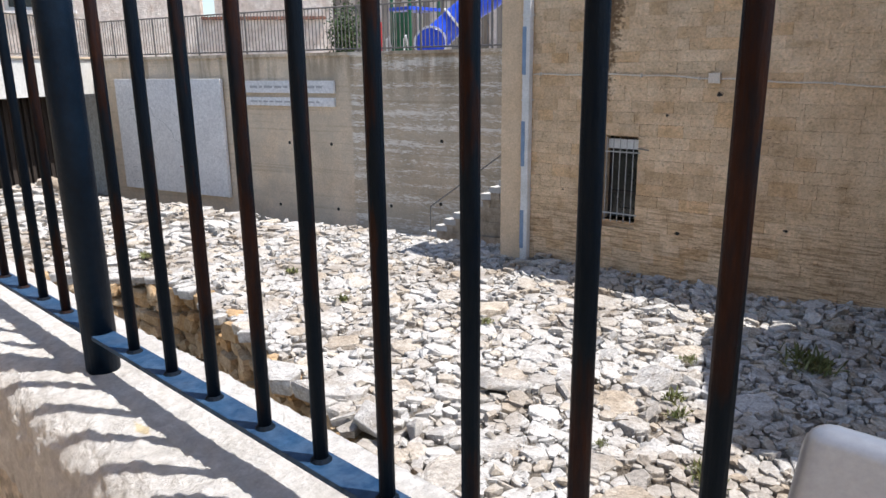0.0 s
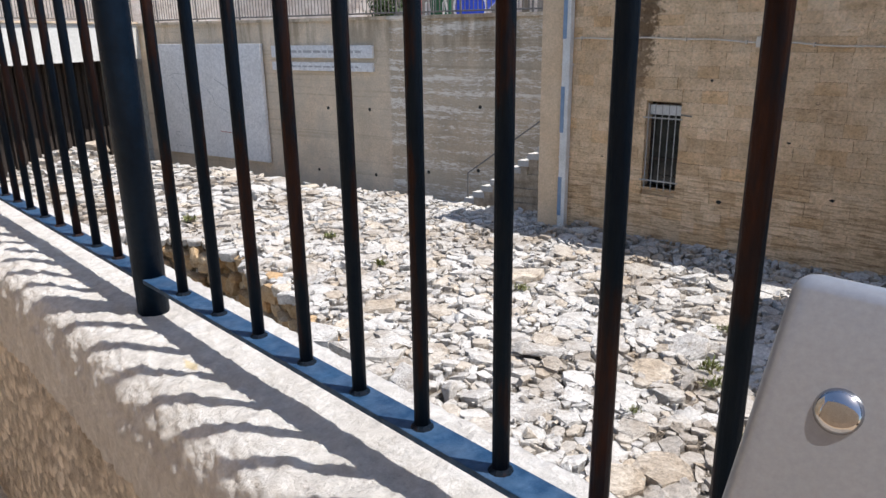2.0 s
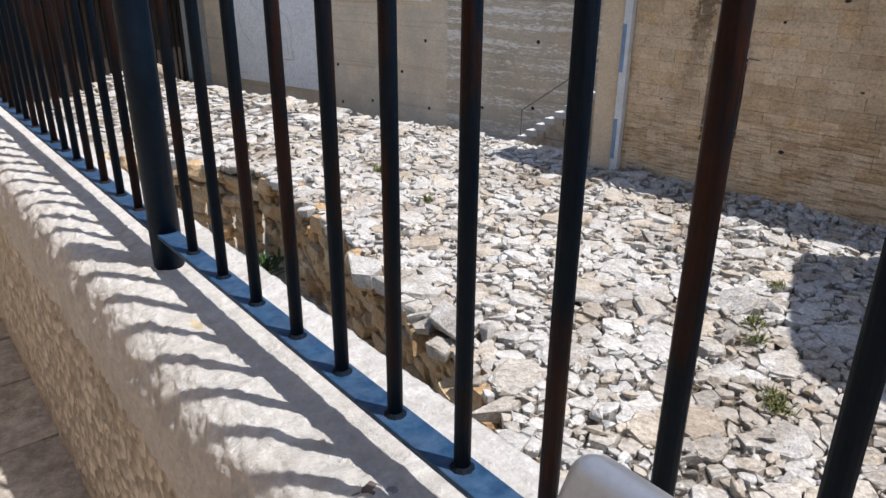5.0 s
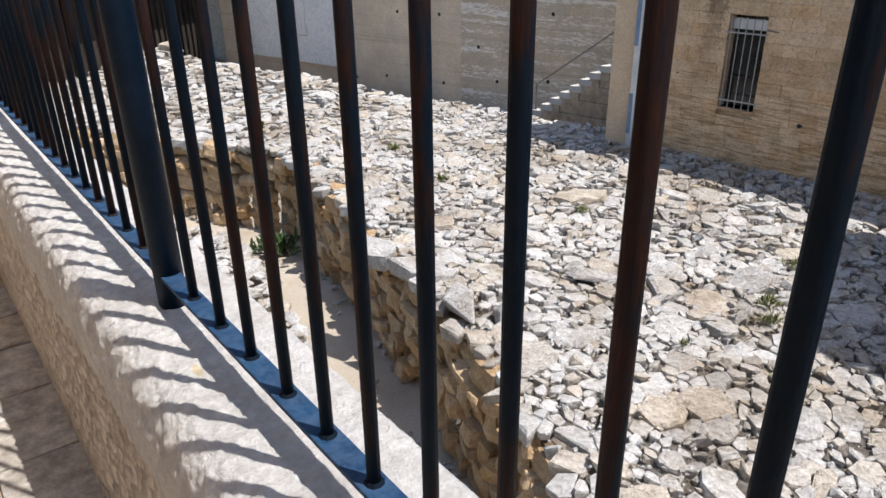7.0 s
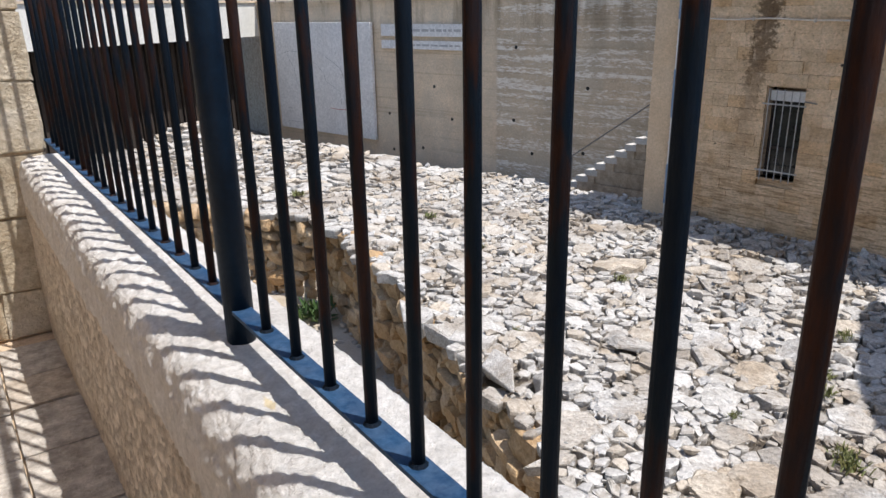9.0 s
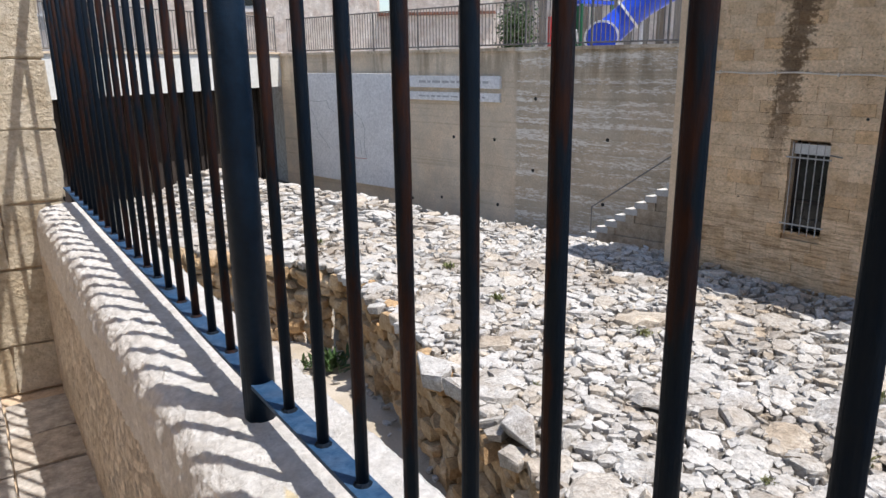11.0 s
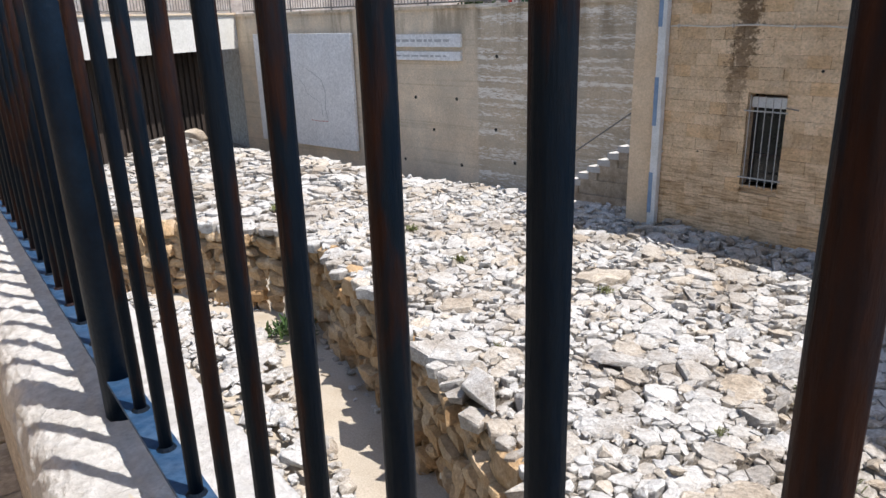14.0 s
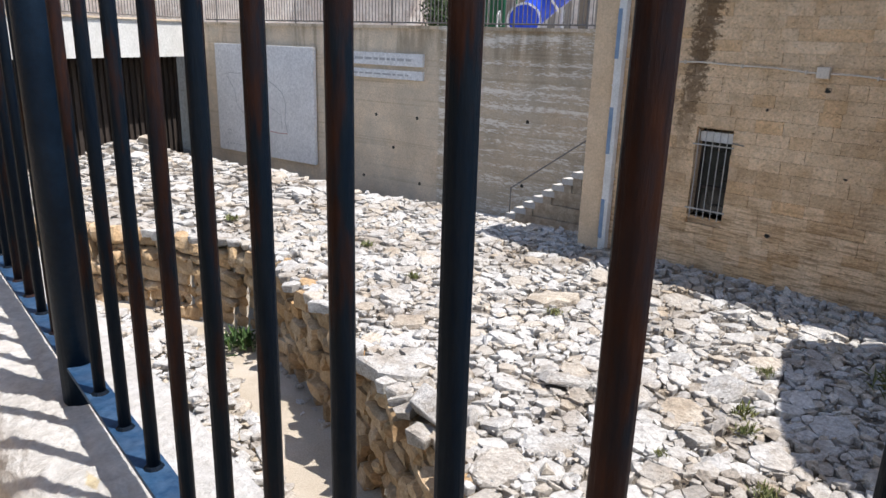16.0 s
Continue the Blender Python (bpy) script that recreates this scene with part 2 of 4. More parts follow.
M_BAR = material("navy bar paint worn to rust", [(0.42, (0.003, 0.008, 0.017)), (0.51, (0.005, 0.010, 0.017)), (0.55, (0.024, 0.011, 0.008)), (0.74, (0.05, 0.022, 0.015))], 3.0, 50, 0.45, bump=0.5, depth=0.004, stretch=(6, 6, 0.9), coords="World", gloss=0.05, dirt=((0.008, 0.012, 0.018), 26.0, 0.7))
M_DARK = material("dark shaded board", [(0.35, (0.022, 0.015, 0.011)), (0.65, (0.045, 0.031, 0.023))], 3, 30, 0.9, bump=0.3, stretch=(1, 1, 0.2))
M_RAIL = material("grey brown picket paint", [(0.35, (0.13, 0.12, 0.11)), (0.65, (0.2, 0.18, 0.16))], 6, 40, 0.6, bump=0.1)
M_GLASS = material("dark window pane", [(0.35, (0.012, 0.013, 0.013)), (0.65, (0.03, 0.03, 0.028))], 3, 20, 0.15, bump=0)
M_WBAR = material("pale grey window bar", [(0.35, (0.32, 0.31, 0.29)), (0.65, (0.42, 0.41, 0.39))], 6, 40, 0.55, bump=0.1)
M_PIPE = material("white pipe", [(0.35, (0.62, 0.61, 0.58)), (0.65, (0.72, 0.71, 0.69))], 3, 40, 0.5, bump=0.1)
M_CONDUIT = material("tan painted conduit", [(0.35, (0.58, 0.50, 0.41)), (0.65, (0.68, 0.60, 0.50))], 3, 40, 0.6, bump=0.1)
M_PIPEBLUE = material("blue faded pipe band", [(0.35, (0.16, 0.24, 0.36)), (0.65, (0.22, 0.31, 0.44))], 5, 40, 0.5, bump=0.1)
M_SLIDE = material("blue plastic", [(0.35, (0.015, 0.06, 0.55)), (0.65, (0.02, 0.085, 0.65))], 2, 20, 0.28, bump=0)
M_GREEN = material("green plastic", [(0.35, (0.01, 0.10, 0.04)), (0.65, (0.015, 0.13, 0.05))], 2, 20, 0.4, bump=0)
M_REDP = material("red plastic", [(0.35, (0.45, 0.03, 0.03)), (0.65, (0.5, 0.05, 0.04))], 2, 20, 0.4, bump=0)
M_LEAF = material("leaf", [(0.3, (0.03, 0.07, 0.015)), (0.7, (0.07, 0.13, 0.03))], 4, 30, 0.6, bump=0, vary=0.4, island=True)
M_WEED = material("dry weed", [(0.3, (0.10, 0.13, 0.03)), (0.7, (0.22, 0.22, 0.09))], 4, 30, 0.7, bump=0, vary=0.4, island=True)
M_CHROME = material("polished screw", [(0.4, (0.42, 0.42, 0.43)), (0.6, (0.48, 0.48, 0.49))], 3, 20, 0.08, metal=1.0, bump=0)
M_INK = material("printed ink", [(0.4, (0.10, 0.10, 0.11)), (0.6, (0.13, 0.13, 0.14))], 3, 20, 0.6, bump=0)
M_CYAN = material("cyan print", [(0.4, (0.17, 0.40, 0.50)), (0.6, (0.20, 0.44, 0.54))], 3, 20, 0.6, bump=0)
M_PAVE = material("worn paving stone", [(0.3, (0.42, 0.37, 0.31)), (0.5, (0.56, 0.51, 0.45)), (0.7, (0.66, 0.62, 0.56))], 5, 45, 0.85, bump=0.9, depth=0.012, dirt=((0.13, 0.11, 0.09), 14.0, 0.6), vary=0.14, coords="World")
M_PIER = material("pier limestone", [(0.3, (0.44, 0.36, 0.25)), (0.5, (0.56, 0.48, 0.36)), (0.7, (0.64, 0.57, 0.46))], 5, 40, 0.92, bump=1.0, depth=0.02, vary=0.15, coords="World")
M_SIGNFACE = material("matt printed steel", [(0.35, (0.29, 0.305, 0.335)), (0.65, (0.31, 0.325, 0.355))], 2, 400, 0.34, metal=0.6, bump=0.02, depth=0.0003, speck=0.92)
M_STAIR = material("tan stair side", [(0.3, (0.34, 0.26, 0.18)), (0.5, (0.48, 0.38, 0.275)), (0.7, (0.60, 0.49, 0.37))], 5, 25, 0.92, bump=0.8, depth=0.03, coords="World")
M_RENDER = material("tan render", [(0.3, (0.60, 0.435, 0.275)), (0.5, (0.72, 0.535, 0.35)), (0.7, (0.78, 0.60, 0.41))], 1.4, 25, 0.92, bump=0.5, depth=0.01, coords="World", dirt=((0.52, 0.40, 0.28), 2.0, 0.4))
M_CEMENT = material("grey cement", [(0.3, (0.20, 0.20, 0.20)), (0.7, (0.36, 0.36, 0.35))], 14, 90, 0.8, bump=1.0, depth=0.01, speck=0.5)
M_RUST = material("rusty steel", [(0.3, (0.10, 0.07, 0.06)), (0.7, (0.24, 0.18, 0.16))], 40, 120, 0.6, metal=0.4, bump=0.8, depth=0.003)
M_HOLE_SHADE = material("near-black hole shade", [(0.4, (0.02, 0.018, 0.015)), (0.6, (0.03, 0.027, 0.022))], 3, 20, 0.95, bump=0)


# ---------------------------------------------------------------- mesh helpers
def link(name, bm, mat, parent=None, label="", smooth=False):
    me = bpy.data.meshes.new(name)
    bm.to_mesh(me)
    bm.free()
    me.materials.append(mat)
    if smooth:
        for p in me.polygons:
            p.use_smooth = True
    ob = new(name, me)
    if parent is not None:
        ob.parent = parent
    if label:
        ob["label"] = label
    return ob


def part(name, bm, mat, parent, label="", smooth=False):
    return link(name, bm, mat, parent, label, smooth)


def base(name, at=(0, 0, 0), rz=0.0):
    ob = new(name)
    ob.matrix_world = pose(*at, 0, 0, rz)
    return ob


def add_box(bm, lo, hi, bevel=0.0, m=None):
    r = bmesh.ops.create_cube(bm, size=1.0)
    vs = r["verts"]
    c = [(a + b) / 2 for a, b in zip(lo, hi)]
    s = [b - a for a, b in zip(lo, hi)]
    for v in vs:
        v.co = Vector((v.co.x * s[0] + c[0], v.co.y * s[1] + c[1], v.co.z * s[2] + c[2]))
    if bevel:
        es = list({e for v in vs for e in v.link_edges})
        out = bmesh.ops.bevel(bm, geom=es, offset=bevel, segments=2, affect="EDGES", profile=0.6)
        vs = list({v for f in out["faces"] for v in f.verts} | {v for v in vs if v.is_valid})
    if m is not None:
        for v in vs:
            v.co = m @ v.co
    return vs


def box(lo, hi, bevel=0.0, m=None):
    bm = bmesh.new()
    add_box(bm, lo, hi, bevel, m)
    return bm


def add_tube(bm, pts, radius, n=10, cap=True):
    """A round tube along points; radius: one number or one for each point."""
    pts = [Vector(p) for p in pts]
    rings = []
    for i, p in enumerate(pts):
        d = (pts[min(i + 1, len(pts) - 1)] - pts[max(i - 1, 0)]).normalized()
        a = Vector((0, 0, 1)) if abs(d.z) < 0.9 else Vector((1, 0, 0))
        u = d.cross(a).normalized()
        w = d.cross(u)
        r = radius[i] if isinstance(radius, (list, tuple)) else radius
        rings.append([bm.verts.new(p + (u * math.cos(k * math.tau / n) + w * math.sin(k * math.tau / n)) * r) for k in range(n)])
    for a, b in zip(rings, rings[1:]):
        for k in range(n):
            bm.faces.new((a[k], a[(k + 1) % n], b[(k + 1) % n], b[k]))
    if cap:
        bm.faces.new(rings[0][::-1])
        bm.faces.new(rings[-1])
    bmesh.ops.recalc_face_normals(bm, faces=bm.faces)
    return bm


def tube(pts, radius, n=10):
    return add_tube(bmesh.new(), pts, radius, n)


def hull_mesh(name, rng, flat=0.45, points=14, long=1.0, mat=None, bevel=0.014):
    """A broken stone: the hull of random points in a squashed box, about 1 across."""
    bm = bmesh.new()
    for _ in range(points):
        v = Vector((rng.uniform(-1, 1), rng.uniform(-1, 1), rng.uniform(-1, 1)))
        v *= 1.0 / max(1.0, v.length ** 1.3)
        bm.verts.new((v.x * 0.55 * long, v.y * 0.5, v.z * 0.5 * flat))
    out = bmesh.ops.convex_hull(bm, input=bm.verts)
    bmesh.ops.delete(bm, geom=[v for v in bm.verts if not v.link_faces], context="VERTS")
    bmesh.ops.dissolve_limit(bm, angle_limit=radians(12), verts=bm.verts, edges=bm.edges)
    if bevel:
        bmesh.ops.bevel(bm, geom=[e for e in bm.edges], offset=bevel, segments=1, affect="EDGES")
    bmesh.ops.recalc_face_normals(bm, faces=bm.faces)
    me = bpy.data.meshes.new(name)
    bm.to_mesh(me)
    bm.free()
    if mat:
        me.materials.append(mat)
    return me


def mesh_arrays(me):
    vs = np.array([v.co[:] for v in me.vertices])
    return vs, [tuple(p.vertices) for p in me.polygons]


def heap(name, variants, places, mat, label, category, parent=None):
    """Many stones joined in one mesh; places: (variant, matrix)."""
    arrays = [mesh_arrays(me) for me in variants]
    allv, allf, n = [], [], 0
    for k, m in places:
        vs, fs = arrays[k]
        a = np.array(m)
        allv.append(vs @ a[:3, :3].T + a[:3, 3])
        allf += [tuple(i + n for i in f) for f in fs]
        n += len(vs)
    me = bpy.data.meshes.new(name)
    me.from_pydata(np.concatenate(allv).tolist(), [], allf)
    me.materials.append(mat)
    ob = new(name, me)
    ob.parent = parent
    return tagged(ob, label, "" if parent else category, kind="stuff")


def lerp_table(table, t):
    if t <= table[0][0]:
        return table[0][1]
    for (a, p), (b, q) in zip(table, table[1:]):
        if t <= b:
            return p + (q - p) * (t - a) / (b - a)
    return table[-1][1]


def n3(x, y, z=0.0):
    return noise.noise(Vector((x, y, z)))


# ---------------------------------------------------------------- the plan
RAIL_Z = 1.0            # top of the fence's bottom rail
TOP_Z = 0.919           # top of the parapet
FACE_X, OUT_X = -0.136, 0.145
END_Y = 2.72            # the pier that the parapet runs into
FLOOR_Z, TRENCH_Z = -2.5, -4.3
CONC_X, CONC_Y, CONC_K = 13.244, 10.0, math.tan(radians(-13.299))
FAC_X, FAC_Y, FAC_K = 11.456, 4.0, math.tan(radians(-4.909))
CONC_TOP = 1.79
# edge of the rubble platform above the trench: y, x
EDGE = [(-9, 1.9), (-1.5, 2.1), (0, 2.6), (1.52, 3.18), (2.3, 3.49), (3.8, 3.97), (5.25, 4.42), (6.1, 4.66), (7.1, 4.86), (8.44, 5.15), (9.85, 5.40), (10.7, 5.58), (11.5, 5.55), (12.4, 5.13), (13.7, 4.47), (15.6, 3.1), (20, 0.5), (26, -3.0)]


def edge_x(y):
    return lerp_table(EDGE, y)


def conc_x(y):
    return CONC_X + CONC_K * (y - CONC_Y)


def fac_x(y):
    return FAC_X + FAC_K * (y - FAC_Y)


def ground_z(x, y):
    """The rubble platform: gently uneven, heaped towards the concrete wall's far end."""
    z = FLOOR_Z + 0.10 * n3(x * 0.5, y * 0.5) + 0.05 * n3(x * 1.7, y * 1.7, 3)
    z += 0.22 * math.exp(-((x - 8.7) ** 2 / 1.2 + (y - 17.9) ** 2 / 2.5))
    z += 0.55 * math.exp(-((x - 6.5) ** 2 / 1.4 + (y - 22.6) ** 2 / 3.0))
    z += 0.18 * math.exp(-((x - fac_x(y) + 0.2) / 0.8) ** 2) if y < 7 else 0.0
    return z


# ---------------------------------------------------------------- ground
def build_ground():
    bm = bmesh.new()
    xs = np.concatenate([np.arange(-0.2, 13.6, 0.17), [15, 25, 60, 300]])
    ys = np.concatenate([[-300, -40], np.arange(-9, 27, 0.17), [40, 300]])
    grid = []
    for y in ys:
        row = []
        for x in xs:
            if x > edge_x(y) + 0.12:
                z = ground_z(x, y) - 0.05 + 0.03 * n3(x * 6, y * 6, 8)
                if x > conc_x(y) - 2.3 and y > 8.2:
                    z = min(z, FLOOR_Z - 0.6)
            else:
                z = TRENCH_Z + 0.10 * n3(x * 0.8, y * 0.8, 5) + 0.03 * n3(x * 4, y * 4, 6)
                z += 0.5 * max(0.0, min(1.0, (edge_x(y) - 1.5 - x) / 0.5)) * (0.6 + 0.4 * n3(x, y, 9))
            row.append(bm.verts.new((x, y, z)))
        grid.append(row)
    for a, b in zip(grid, grid[1:]):
        for i in range(len(xs) - 1):
            bm.faces.new((a[i], a[i + 1], b[i + 1], b[i]))
    ob = link("ground", bm, M_SOIL, smooth=True)
    ob.data.materials.append(M_SAND)
    for p in ob.data.polygons:
        c = p.center
        if c.x < edge_x(c.y) + 0.1 and c.z < TRENCH_Z + 0.9:
            p.material_index = 1
    tagged(ob, "uneven stony excavation ground with a sunken sandy trench", "ground", kind="structure")
    return ob


ground = build_ground()

# street side
street = link("pavement", box((-40, -60, -0.4), (FACE_X + 0.02, END_Y + 0.3, -0.03)), M_MORTAR)
tagged(street, "street paved with worn pale stone slabs", "pavement", kind="structure")
# Unseen wall; its height and distance hold back sky light on the parapet.
street_back = link("wall_street", box((-3.4, -14, -0.03), (-3.0, END_Y + 0.2, 5.5)), M_MORTAR)
tagged(street_back, "unseen plain wall across the street that blocks sky light", "wall", kind="structure")


def build_parapet():
    """A plastered parapet under a rough rounded coping stone."""
    prof = []
    for z in np.linspace(-0.05, 0.70, 26):
        prof.append((FACE_X - 0.004, z))
    for k in range(1, 27):
        a = math.pi / 2 * k / 26
        prof.append((FACE_X - 0.004 + 0.10 * (1 - max(0.0, math.cos(a)) ** 0.52), 0.715 + (TOP_Z - 0.715) * math.sin(a) ** 0.44))
    for x in np.linspace(-0.036, OUT_X, 20):
        prof.append((x, TOP_Z))
    for z in np.linspace(TOP_Z - 0.02, TRENCH_Z - 0.1, 24):
        prof.append((OUT_X + 0.004, z))
    ys = np.concatenate([np.arange(-9, -1.4, 0.3), np.arange(-1.4, 1.2, 0.0085), np.arange(1.2, END_Y, 0.017), [END_Y]])
    bm = bmesh.new()
    rows = []
    for y in ys:
        row = []
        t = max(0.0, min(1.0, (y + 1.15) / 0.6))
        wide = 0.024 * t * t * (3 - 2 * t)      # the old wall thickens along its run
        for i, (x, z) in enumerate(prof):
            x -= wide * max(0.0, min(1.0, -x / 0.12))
            rough = 0.008 * n3(x * 26, y * 26, z * 26) + 0.0055 * n3(x * 75, y * 75, z * 75) + 0.010 * n3(x * 5, y * 3.3, z * 5)
            if z < 0.69:
                rough *= 0.6
            ang = max(0.0, min(1.0, (i - 26) / 26)) * math.pi / 2
            nx = -math.cos(ang) if i < 72 else 0.3
            nz = math.sin(ang) if i < 72 else 0.0
            row.append(bm.verts.new((x + nx * rough, y, z + nz * rough * (0.5 if x > -0.015 else 1.0))))
        rows.append(row)
    for a, b in zip(rows, rows[1:]):
        for i in range(len(prof) - 1):
            bm.faces.new((a[i], b[i], b[i + 1], a[i + 1]))
    bmesh.ops.recalc_face_normals(bm, faces=bm.faces)
    ob = link("wall_parapet", bm, M_PLASTER)
    ob.data.materials.append(M_COPING)
    for p in ob.data.polygons:
        c = p.center
        if c.z > 0.70 + 0.03 * n3(c.x * 8, c.y * 8, 0):
            p.material_index = 1
        p.use_smooth = True
    tagged(ob, "low plastered parapet with a rough rounded white coping stone", "parapet wall", kind="structure")
    return ob


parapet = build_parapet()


# ---------------------------------------------------------------- fence
def build_fence():
    fence = base("metal_fence")
    ys = [0.196 + 0.13 * k for k in range(20) if 0.196 + 0.13 * k < END_Y - 0.06]
    ys += [-0.121, -0.26, -0.393, -0.529, -0.655, -0.779, -0.906, -1.031] + [-1.147 - 0.118 * k for k in range(30)]
    posts = [0.036, -2.68]
    rod = tube([(0, 0, RAIL_Z - 0.004), (0, 0, 1.5), (0, 0, 2.16)], 0.0097, 12)
    first = None
    for y in ys:
        if min(abs(y - p) for p in posts) < 0.05:
            continue
        if first is None:
            first = part("bar", rod, M_BAR, fence, smooth=True)
            ob = first
        else:
            ob = new("bar", first.data)
            ob.parent = fence
        ob.location = (0, y, 0)
        weld = bmesh.new()
        add_tube(weld, [(0, y, RAIL_Z - 0.001), (0, y, RAIL_Z + 0.005)], [0.0155, 0.0102], 10)
        part("weld", weld, M_BAR, ob).location = (0, -y, 0)
    for y in posts:
        p = part("post", tube([(0, y, TOP_Z - 0.03), (0, y, 1.5), (0, y, 2.2)], 0.031, 24), M_NAVY, fence, "thick round navy painted steel post", True)
        cap = bmesh.new()
        bmesh.ops.create_uvsphere(cap, u_segments=16, v_segments=8, radius=0.034, matrix=pose(0, y, 2.2))
        part("cap", cap, M_NAVY, p, smooth=True)
    for a, b in ((posts[0] + 0.02, END_Y), (posts[1] + 0.02, posts[0] - 0.02), (-5.0, posts[1] - 0.02)):
        part("rail", box((-0.022, a, RAIL_Z - 0.009), (0.0195, b, RAIL_Z), 0.0015), M_BLUE, fence, "flat blue painted bottom rail with chips")
        part("rail", box((-0.0195, a, 2.15), (0.0195, b, 2.165), 0.002), M_BLUE, fence, "flat top rail")
    tagged(fence, "navy painted steel fence with rusty round bars standing on the parapet", "fence")
    return fence


build_fence()


# ---------------------------------------------------------------- far walls
def prism(points, z0, z1):
    """An upright block over a plan outline."""
    bm = bmesh.new()
    lo = [bm.verts.new((x, y, z0)) for x, y in points]
    hi = [bm.verts.new((x, y, z1)) for x, y in points]
    n = len(points)
    for i in range(n):
        bm.faces.new((lo[i], lo[(i + 1) % n], hi[(i + 1) % n], hi[i]))
    bm.faces.new(lo[::-1])
    bm.faces.new(hi)
    bmesh.ops.recalc_face_normals(bm, faces=bm.faces)
    return bm


def wall_frame(fx, k, y, z):
    """A pose on a wall's face: x along it towards smaller y, y into it, z up."""
    m = Matrix.Identity(4)
    ux, uy = Vector((-k, -1, 0)).normalized(), Vector((1, -k, 0)).normalized()
    for i in range(3):
        m[i][0], m[i][1] = ux[i], uy[i]
    m.translation = (fx(y), y, z)
    return m


def conc_at(y, z):
    return wall_frame(conc_x, CONC_K, y, z)


def fac_at(y, z):
    return wall_frame(fac_x, FAC_K, y, z)


CONC_LEN = 1 / math.cos(radians(13.299))
FAC_LEN = 1 / math.cos(radians(4.909))

conc = link("wall_concrete", prism([(conc_x(7.4), 7.4), (conc_x(7.4) + 0.4, 7.4), (conc_x(24.6) + 0.4, 24.6), (conc_x(24.6), 24.6)], -4.2, CONC_TOP), M_CONC)
tagged(conc, "weathered board-marked concrete retaining wall with tie holes", "wall", kind="structure")
coping = link("trim", prism([(conc_x(7.4) - 0.06, 7.4), (conc_x(7.4) + 0.46, 7.4), (conc_x(24.6) + 0.46, 24.6), (conc_x(24.6) - 0.06, 24.6)], CONC_TOP + 0.001, CONC_TOP + 0.09), M_CONC)
tagged(coping, "thin concrete coping on the retaining wall", "coping", kind="structure")
terrace = link("terrace", prism([(conc_x(7.4) + 0.41, 7.4), (45, 7.4), (45, 60), (conc_x(24.6) + 0.41, 60), (conc_x(24.6) + 0.41, 24.6)], -4.2, 1.62), M_PAVE)
tagged(terrace, "paved playground terrace behind the retaining wall", "terrace", kind="structure")


def build_panel():
    """The relief map: a white slab held off the wall, with engraved lines."""
    m = conc_at(23.472, 0)
    w, z0, z1 = (23.472 - 18.671) * CONC_LEN, -2.455, 1.186
    panel = base("relief_map_panel")
    panel.matrix_world = m
    part("board", box((0, -0.17, z0), (w, -0.05, z1), 0.012), M_PANEL, panel)
    part("mount", box((0.25, -0.05, z0 + 0.3), (w - 0.25, 0.0, z1 - 0.3)), M_LINE, panel)

    def line(name, pts, r, mat):
        part(name, tube([(u * w, -0.172, z0 + v * (z1 - z0)) for u, v in pts], r, 5), mat, panel)
    line("engraved_line", [(0.10, 0.72), (0.16, 0.74), (0.24, 0.735), (0.34, 0.75), (0.36, 0.68)], 0.009, M_LINE)
    line("engraved_line", [(0.13, 0.70), (0.20, 0.58), (0.22, 0.45), (0.30, 0.36), (0.36, 0.28)], 0.009, M_LINE)
    line("engraved_line", [(0.36, 0.68), (0.46, 0.62), (0.52, 0.55), (0.54, 0.48), (0.68, 0.40), (0.69, 0.28)], 0.009, M_LINE)
    line("engraved_line", [(0.55, 0.70), (0.62, 0.66), (0.70, 0.60), (0.73, 0.50), (0.72, 0.35), (0.74, 0.25)], 0.010, M_LINE)
    line("red_line", [(0.57, 0.24), (0.65, 0.235), (0.74, 0.24)], 0.012, M_RED)
    line("engraved_mark", [(0.10, 0.20), (0.14, 0.20), (0.14, 0.165), (0.10, 0.165), (0.10, 0.20)], 0.009, M_LINE)
    for k in range(5):
        line("engraved_dash", [(0.09 + 0.035 * k, 0.07), (0.105 + 0.035 * k, 0.07)], 0.014, M_LINE)
    tagged(panel, "large white relief map panel with engraved lines on the concrete wall", "map panel")
    for za, zb in ((0.785, 1.13), (0.42, 0.66)):
        strip = base("inscription_strip")
        strip.matrix_world = conc_at(18.28, 0)
        sw = (18.28 - 14.52) * CONC_LEN
        part("board", box((0, -0.09, za), (sw, -0.003, zb), 0.008), M_PANEL, strip)
        rng = random.Random(int(za * 100))
        u = 0.75
        while u < sw - 0.5:
            lw = rng.uniform(0.10, 0.34)
            h = 0.20 * (zb - za)
            part("illegible_word", box((u, -0.094, (za + zb) / 2 - h / 2), (min(u + lw, sw - 0.4), -0.088, (za + zb) / 2 + h / 2)), M_LINE, strip)
            u += lw + 0.07
        tagged(strip, "white strip with a grey illegible inscription on the concrete wall", "sign", group="inscription strips")


build_panel()


def build_tie_holes():
    for k, (y, z) in enumerate([(16.26, -0.64), (18.14, -1.57), (15.6, -1.54), (16.76, -2.52), (14.62, -2.48), (13.44, -1.38), (11.25, -0.40), (12.83, -2.23), (11.3, -2.05), (13.4, 0.55), (14.75, -0.62), (18.0, -2.7)]):
        # A flat disc on the wall; the shade inside the hole is its near-black colour.
        bm = bmesh.new()
        add_tube(bm, [(0, -0.004, 0), (0, -0.001, 0)], [0.045, 0.05], 12)
        ob = link("tie_hole", bm, M_HOLE_SHADE)
        ob.matrix_world = conc_at(y, z)
        tagged(ob, "flat near-black disc painted as the shade in a formwork tie hole", "tie hole", group="tie holes")


build_tie_holes()


